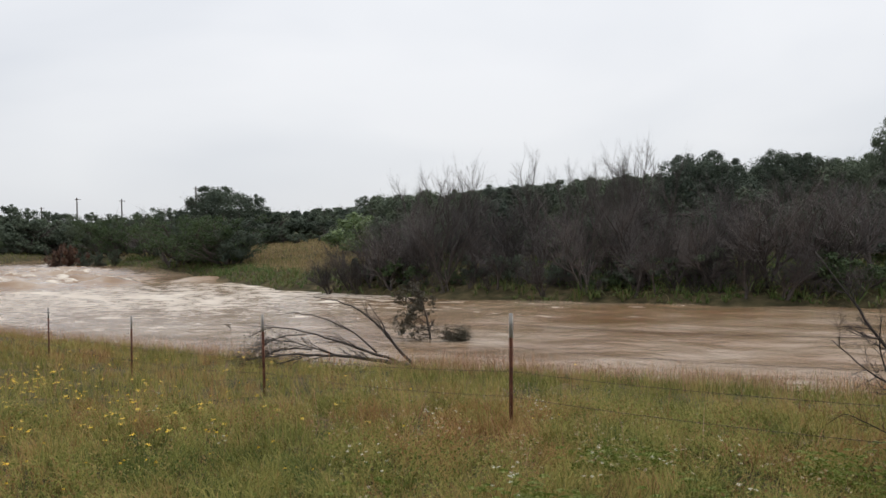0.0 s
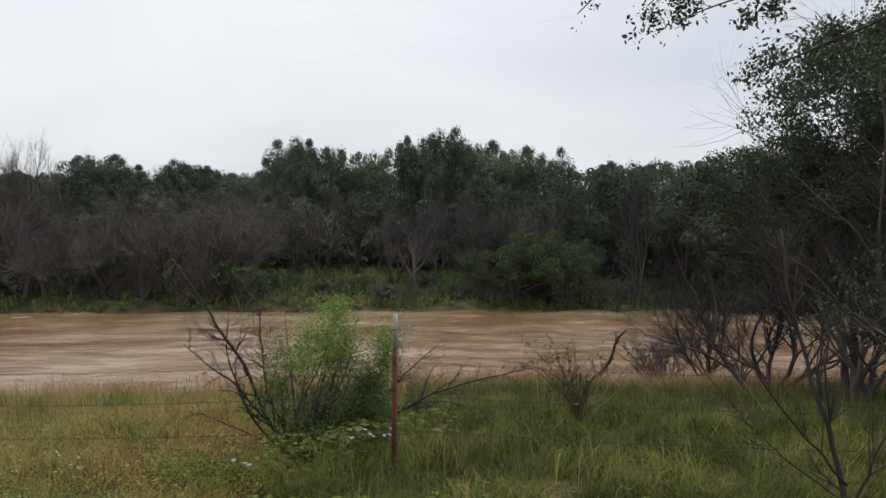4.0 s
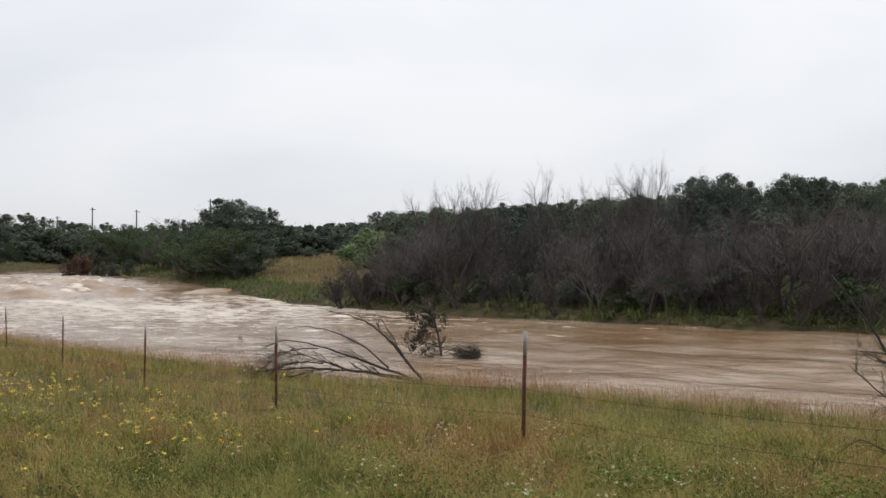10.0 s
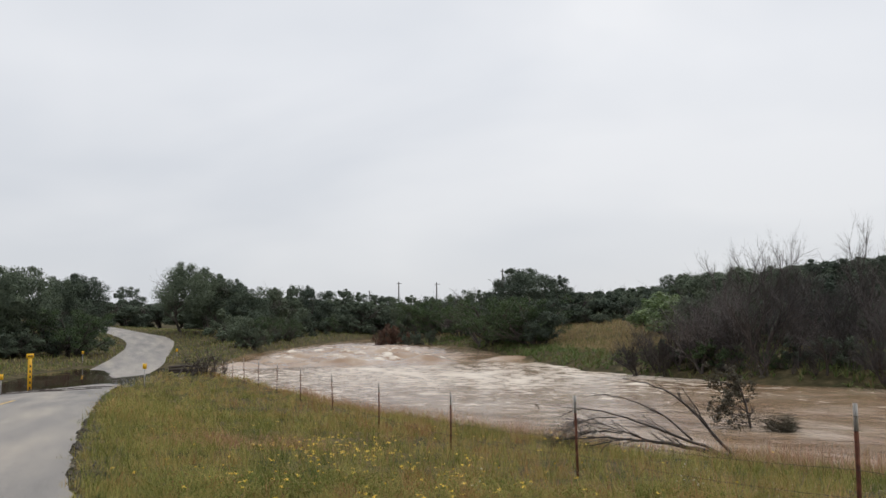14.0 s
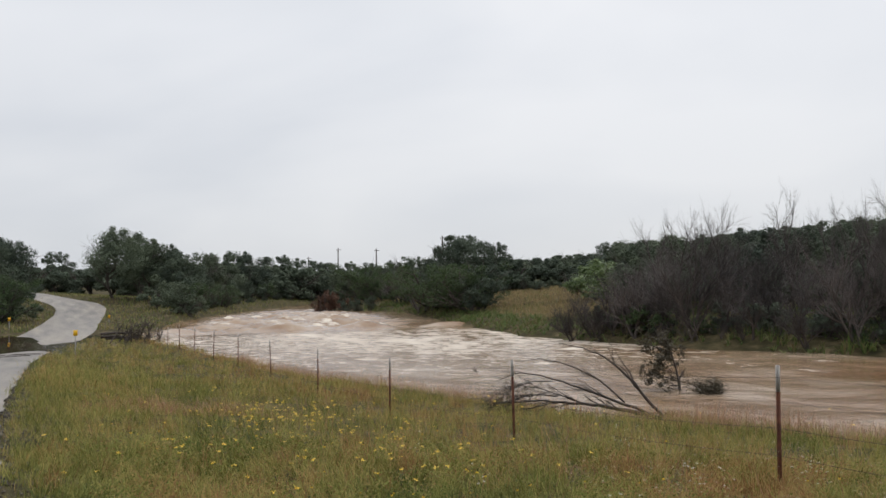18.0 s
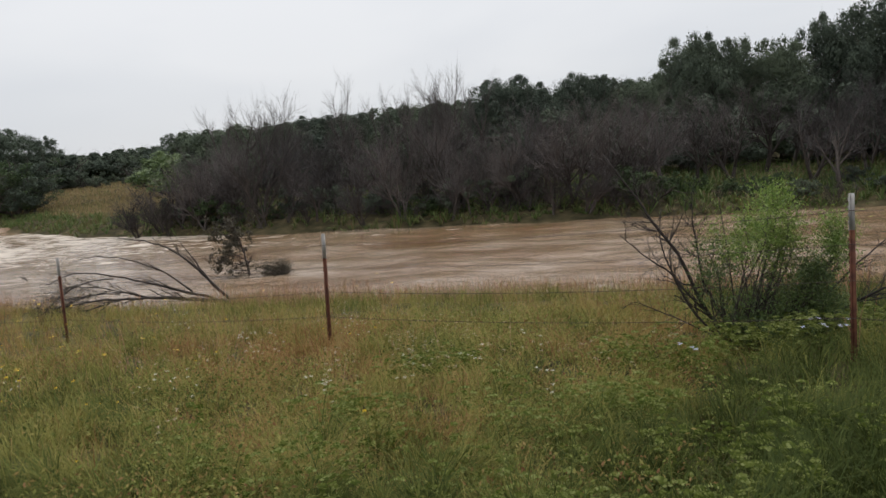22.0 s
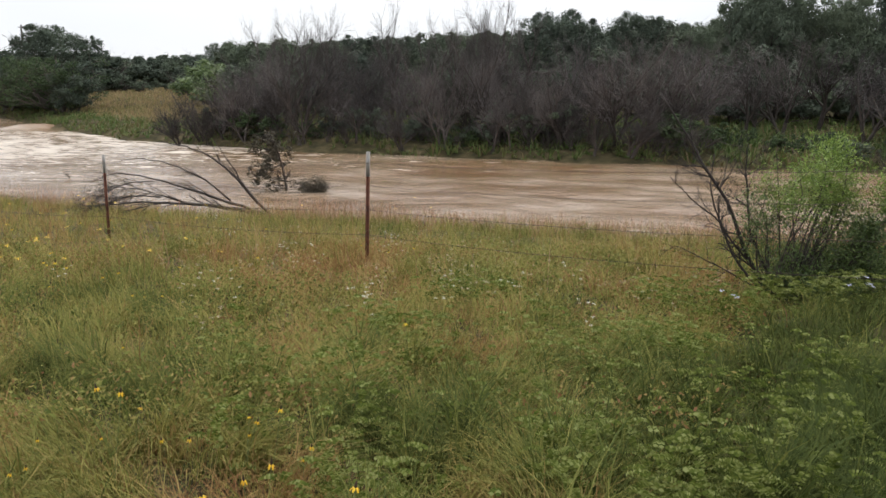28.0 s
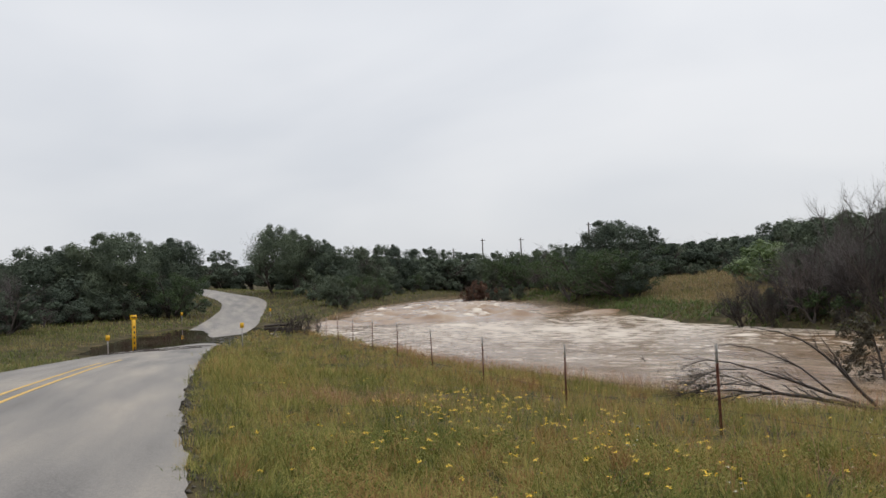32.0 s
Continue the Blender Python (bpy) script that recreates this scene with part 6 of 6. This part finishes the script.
# ---------------------------------------------------------------- weeds, flowers, edge litter
def fronds(name, x, y, label, seed, tall=0.22, size=1.0, per=6):
    """Low plants with feathered leaves: each frond a row of paired leaflets."""
    rng = np.random.default_rng(seed)
    pairs = 8
    k = len(x) * per
    px, py = np.repeat(x, per), np.repeat(y, per)
    z = ground(px, py)
    a = rng.uniform(0, 2 * np.pi, k)
    d = np.stack([np.cos(a), np.sin(a)], -1)
    base = np.stack([px, py, z + tall * rng.uniform(0.3, 1.2, k)], -1) + np.concatenate([d * 0.04, np.zeros((k, 1))], 1)
    ln = 0.16 * size * rng.uniform(0.6, 1.3, k)
    t = np.linspace(0.15, 1, pairs)
    mid = base[:, None] + np.concatenate([d[:, None] * (ln[:, None] * t)[..., None], (ln[:, None] * (0.45 * t - 0.6 * t ** 2))[..., None]], 2)
    sd = np.stack([-d[:, 1], d[:, 0], np.zeros(k)], -1)[:, None]
    fw = np.concatenate([d, np.zeros((k, 1))], 1)[:, None]
    quads = []
    for sign in (1, -1):
        w = (0.026 * size * (1 - 0.5 * t))[None, :, None]
        c = mid + sd * sign * w * 0.9
        up = np.array([0, 0, 0.006])
        quads.append(np.stack([mid, c + fw * 0.006 * size + up, c + sd * sign * w, c - fw * 0.006 * size - up], 2))
    V = np.concatenate(quads).reshape(-1, 3)
    o = np.arange(len(V) // 4)[:, None] * 4
    F = np.concatenate([o + [0, 1, 2], o + [0, 2, 3]])
    return tagged(new(name, np_mesh(name, V, F, M_WEED)), label, "weeds", kind="stuff")


def weeds():
    rng = np.random.default_rng(91)
    x, y = scatter(rng, 6200, -70, 6, 1.7, 5.6, 1.3)
    b = bearing(x, y)
    bed = step(-0.2, 0.6, field(x, y, 0.75, 55)) * step(8, -14, b) * step(5.8, 3.2, np.hypot(x, y))
    k = (rng.uniform(0, 1, len(x)) < 0.02 + 0.30 * bed) & on_near_bank(x, y, rng)
    fronds("feathery_weeds", x[k], y[k], "beds of low green weeds with feathered leaves among the grass", 92, 0.24, 0.50, 7)
    x, y = scatter(rng, 500, -34, -6, 4.6, 7.0, 1.3)
    k = (field(x, y, 0.8, 57) > 0.35) & on_near_bank(x, y, rng)
    fronds("feathery_weeds", x[k], y[k], "scattered green weeds with feathered leaves", 94, 0.24, 0.6, 5)
    x, y = 4.3 + 0.55 * rng.normal(size=130), 5.75 + 0.3 * rng.normal(size=130)
    fronds("feathery_weeds", x, y, "low green weeds crowding the foot of the bush", 93, 0.26, 0.55)

    # small-leaved plants matted through the grass
    x, y = scatter(rng, 4600, -33, 40, 3.4, 10.0, 1.4)
    k = on_near_bank(x, y, rng, 3.1) & (field(x, y, 1.5, 58) + 0.3 * rng.normal(size=len(x)) > 0.0)
    x, y = x[k], y[k]
    z = ground(x, y) + 0.20 * rng.uniform(0.25, 1.1, len(x))
    s = Shape()
    s.leaves(rng, np.stack([x, y, z], -1), 20, 0.07, 0.0115, 0.9, 2.2)
    tagged(new("matted_weeds", s.mesh("matted_weeds", M_MAT)), "small-leaved yellowish weeds matted through the grass", "weeds", kind="stuff")


weeds()

M_PETAL = material("yellow_petals", [(0.3, (0.75, 0.40, 0.01)), (0.6, (0.85, 0.55, 0.02)), (0.8, (0.9, 0.65, 0.05))], 9, 4, 0.5, bump=0, obj_random=0.3, through_light=0.2)
M_CONE = material("dark_flower_cones", [(0.3, (0.03, 0.018, 0.01)), (0.7, (0.07, 0.04, 0.02))], 30, 4, 0.8, bump=0.3)
M_STEM = material("flower_stems", [(0.3, (0.10, 0.15, 0.04)), (0.7, (0.18, 0.22, 0.07))], 20, 3, 0.6, bump=0)
M_WHITE = material("white_petals", [(0.3, (0.54, 0.51, 0.40)), (0.7, (0.72, 0.69, 0.56))], 20, 3, 0.6, bump=0, through_light=0.2)
M_SEED = material("pale_seed_heads", [(0.3, (0.42, 0.32, 0.22)), (0.7, (0.58, 0.48, 0.36))], 20, 3, 0.7, bump=0, spec=0.1, through_light=0.2)
M_LILAC = material("lilac_petals", [(0.3, (0.45, 0.45, 0.62)), (0.7, (0.62, 0.62, 0.78))], 20, 3, 0.6, bump=0, through_light=0.2)
M_CLOD = material("dark_crumbled_asphalt", [(0.3, (0.05, 0.043, 0.035)), (0.7, (0.16, 0.14, 0.11))], 18, 5, 0.9, bump=0.5, island=0.4)


def petal_shape(k, n, tilt):
    """One drooping petal."""
    s = Shape()
    a = 2 * np.pi * k / n
    d, sd = np.array([math.cos(a), math.sin(a), 0]), np.array([-math.sin(a), math.cos(a), 0])
    rows = [(0.004, 0.003, 0.0), (0.012, 0.006, 0.001), (0.020, 0.0065, -0.006 * tilt), (0.026, 0.003, -0.013 * tilt)]
    V = []
    for r, w, z in rows:
        V += [d * r + sd * w + [0, 0, z], d * r - sd * w + [0, 0, z]]
    F = []
    for i in range(3):
        F += [[2 * i, 2 * i + 1, 2 * i + 3], [2 * i, 2 * i + 3, 2 * i + 2]]
    s.add(V, F)
    return s


def cone_points(h, r):
    z = np.linspace(0, 1, 5)
    return np.stack([0 * z, 0 * z, z * h], -1), r * np.array([0.6, 1.0, 0.95, 0.7, 0.25])


def coneflower():
    root = thing("coneflower", 0, 0, -300, "yellow coneflower with a dark cone on a thin stem", "flower", "coneflowers in the meadow")
    s = Shape()
    s.tube([(0, 0, 0), (0.012, 0, 0.16), (0.0, 0.008, 0.33), (0, 0, 0.45)], [0.0028, 0.0025, 0.002, 0.002], 4)
    part("stem", s.mesh("stem", M_STEM), root)
    s = Shape()
    p, r = cone_points(0.028, 0.0075)
    s.tube(p + [0, 0, 0.448], r, 6)
    part("cone", s.mesh("cone", M_CONE, True), root)
    for k in range(6):
        s = petal_shape(k, 6, 1.0)
        s.v = [v + [0, 0, 0.452] for v in s.v]
        part("petal", s.mesh("petal", M_PETAL), root)
    return root


FLOWER = coneflower()
rng = np.random.default_rng(95)
fx, fy = scatter(rng, 1500, -12, 44, 2.3, 15, 1.3)
keep = on_near_bank(fx, fy, rng, 3.6) & (rng.uniform(0, 1, len(fx)) < 0.03 + 0.45 * step(-0.5, 0.5, wobble(fx, fy, 0.8, 1.0)) * step(1, 12, np.degrees(np.arctan2(-fx, fy))))
fx, fy = fx[keep], fy[keep]
keep = (np.hypot(fx, fy) > 5.2) & (rng.uniform(0, 1, len(fx)) < 0.8)
fx, fy = fx[keep], fy[keep]
near_flowers = np.array([(-0.56, 3.19), (-0.53, 3.20), (-0.50, 3.18), (-0.53, 3.04), (-0.28, 2.93), (-0.05, 3.12), (0.04, 3.02), (0.19, 2.85), (-0.05, 3.01), (0.70, 3.95), (-0.76, 4.26), (-0.10, 2.90), (-0.29, 2.89),
                         (0.16, 2.87), (0.27, 2.75), (0.00, 2.36), (0.01, 2.47), (0.04, 2.42), (0.25, 2.26), (-0.83, 3.14), (-0.80, 2.85), (-0.76, 2.62), (-0.84, 2.75), (-0.55, 2.35)])
fx, fy = np.concatenate([near_flowers[:, 0], fx]), np.concatenate([near_flowers[:, 1], fy])
order = np.argsort(np.hypot(fx, fy))
fx, fy = fx[order], fy[order]
for k in range(min(110, len(fx))):
    g = rng.uniform(0.6, 1.25)
    m = Matrix.LocRotScale((fx[k], fy[k], gz(fx[k], fy[k])), Euler((rng.normal() * 0.16, rng.normal() * 0.16, rng.uniform(0, 6))), (g * 0.68, g * 0.68, g * 0.92))
    if k:
        copy_thing(FLOWER, m)
    else:
        FLOWER.matrix_basis = m


def flower_stuff(name, x, y, tall, petals, size, mat, label, heads=1, spread=0.0, stem=True):
    rng = np.random.default_rng(len(x) + heads)
    s = Shape()
    V, F, n0 = [], [], 0
    z = ground(x, y)
    for i in range(len(x)):
        for h in range(heads):
            c = np.array([x[i] + rng.normal() * spread, y[i] + rng.normal() * spread, z[i] + tall * rng.uniform(0.7, 1.2)])
            for k in range(petals):
                a = 2 * np.pi * k / petals + rng.uniform(0, 0.4)
                d, sd = np.array([math.cos(a), math.sin(a), rng.uniform(-0.5, 0.3)]), np.array([-math.sin(a), math.cos(a), 0])
                V += [c + d * 0.002, c + d * size * 0.6 + sd * size * 0.3, c + d * size, c + d * size * 0.6 - sd * size * 0.3]
                F += [[n0, n0 + 1, n0 + 2], [n0, n0 + 2, n0 + 3]]
                n0 += 4
    return tagged(new(name, np_mesh(name, np.array(V), np.array(F), mat)), label, "flowers", kind="stuff")


dx, dy = np.concatenate([fx[110:], -4.5 + 0.5 * rng.normal(size=110), -3.2 + 1.1 * rng.normal(size=90)]), np.concatenate([fy[110:], 8.75 + 0.5 * rng.normal(size=110), 6.8 + 1.0 * rng.normal(size=90)])
flower_stuff("distant_coneflowers", dx, dy, 0.50, 6, 0.025, M_PETAL, "scattered yellow coneflowers further up the verge")
flower_stuff("distant_flower_cones", dx + 0.012, dy, 0.54, 4, 0.019, M_CONE, "dark cones of faded coneflowers further up the verge")
white_spots = np.array([(-0.75, 9.52), (-0.51, 9.49), (-0.60, 9.30), (-0.01, 7.41), (0.12, 7.10), (0.05, 7.25), (-0.41, 5.36), (-0.30, 5.32), (0.48, 4.73), (0.55, 4.65), (0.94, 7.43), (1.12, 7.31), (1.02, 7.36), (0.30, 6.76), (1.54, 5.19), (1.12, 5.12),
                        (2.1, 5.6), (1.8, 4.4), (-1.6, 6.4), (-2.6, 7.8)])
flower_stuff("white_wildflowers", white_spots[:, 0], white_spots[:, 1], 0.42, 6, 0.014, M_WHITE, "small clusters of white wildflowers on tall stalks in the grass", 6, 0.045)
px, py = scatter(rng, 420, -32, 8, 4.5, 9.5, 1.3)
keep = on_near_bank(px, py, rng, 4.0) & (field(px, py, 1.8, 71) > 0.1)
flower_stuff("pale_seed_heads", px[keep], py[keep], 0.40, 4, 0.014, M_SEED, "pale pinkish seed heads scattered through the grass", 3, 0.05)
lx, ly = 4.0 + 0.35 * rng.normal(size=4), 5.35 + 0.2 * rng.normal(size=4)
flower_stuff("lilac_wildflowers", lx, ly, 0.30, 7, 0.022, M_LILAC, "pale lilac wildflowers at the foot of the bush", 3, 0.05)


def edge_litter():
    rng = np.random.default_rng(97)
    k = 2600
    s = rng.uniform(0.5, 40, k)
    n = smooth_line(ROAD, s, 1) + smooth_line(ROAD, s, 3) - 0.08 + np.abs(rng.normal(size=k)) * 0.20
    x, y = xy(s, n)
    z = ground(x, y) + 0.012
    r = 0.008 + 0.040 * rng.uniform(0, 1, k) ** 3
    o = np.array([[1, 0, 0], [-1, 0, 0], [0, 1, 0], [0, -1, 0], [0, 0, 0.6], [0, 0, -0.6]])
    V = np.stack([x, y, z], -1)[:, None] + o[None] * r[:, None, None] * rng.uniform(0.6, 1.4, (k, 6, 1))
    f = np.array([[0, 2, 4], [2, 1, 4], [1, 3, 4], [3, 0, 4], [2, 0, 5], [1, 2, 5], [3, 1, 5], [0, 3, 5]])
    F = (np.arange(k)[:, None, None] * 6 + f[None]).reshape(-1, 3)
    tagged(new("road_edge_crumbs", np_mesh("road_edge_crumbs", V.reshape(-1, 3), F, M_CLOD)), "dark crumbs of broken asphalt along the road edge", "gravel", kind="stuff")


edge_litter()


def flotsam():
    """Thin lines of twigs and straw that the flood left across the road."""
    rng = np.random.default_rng(98)
    s = Shape()
    for s0, n0, n1 in ((45.2, -5.6, -2.6), (46.3, -5.2, -0.9), (47.6, -4.2, -0.3)):
        for k in range(150):
            n = rng.uniform(n0, n1)
            x, y = xy(s0 + 0.35 * math.sin(n * 1.7 + s0) + 0.10 * rng.normal(), n)
            z = float(smooth_line(ROAD, np.array([s0]), 2)[0]) + 0.03
            a, ln = rng.uniform(0, 6.28), rng.uniform(0.06, 0.22)
            v = np.array([math.cos(a) * ln, math.sin(a) * ln, 0.02 * rng.uniform()])
            s.tube([np.array([x, y, z]) - v, np.array([x, y, z + 0.012]), np.array([x, y, z]) + v], [0.006, 0.012, 0.005], 3)
    tagged(new("flotsam", s.mesh("flotsam", M_BARK)), "dark lines of twigs and straw left across the road", "debris", kind="stuff")


flotsam()


def power_wires():
    root = thing("power_line", 0, 0, 0, "two thin power wires high above the river", "power line")
    for b0, e0, b1, e1 in ((-18, 11.5, -75, 22.0), (-18, 9.6, -75, 18.5)):
        p0, p1 = np.array([*polar(b0, 95), EYE + 95 * math.tan(radians(e0))]), np.array([*polar(b1, 60), EYE + 60 * math.tan(radians(e1))])
        t = np.linspace(0.3, 1.4, 25)
        s = Shape()
        pts = p0 + (p1 - p0) * t[:, None]
        pts[:, 2] -= 1.2 * (1 - (2 * t - 1) ** 2)
        s.tube(pts, np.full(25, 0.002), 4)
        part("wire", s.mesh("wire", M_WIRE), root)


power_wires()
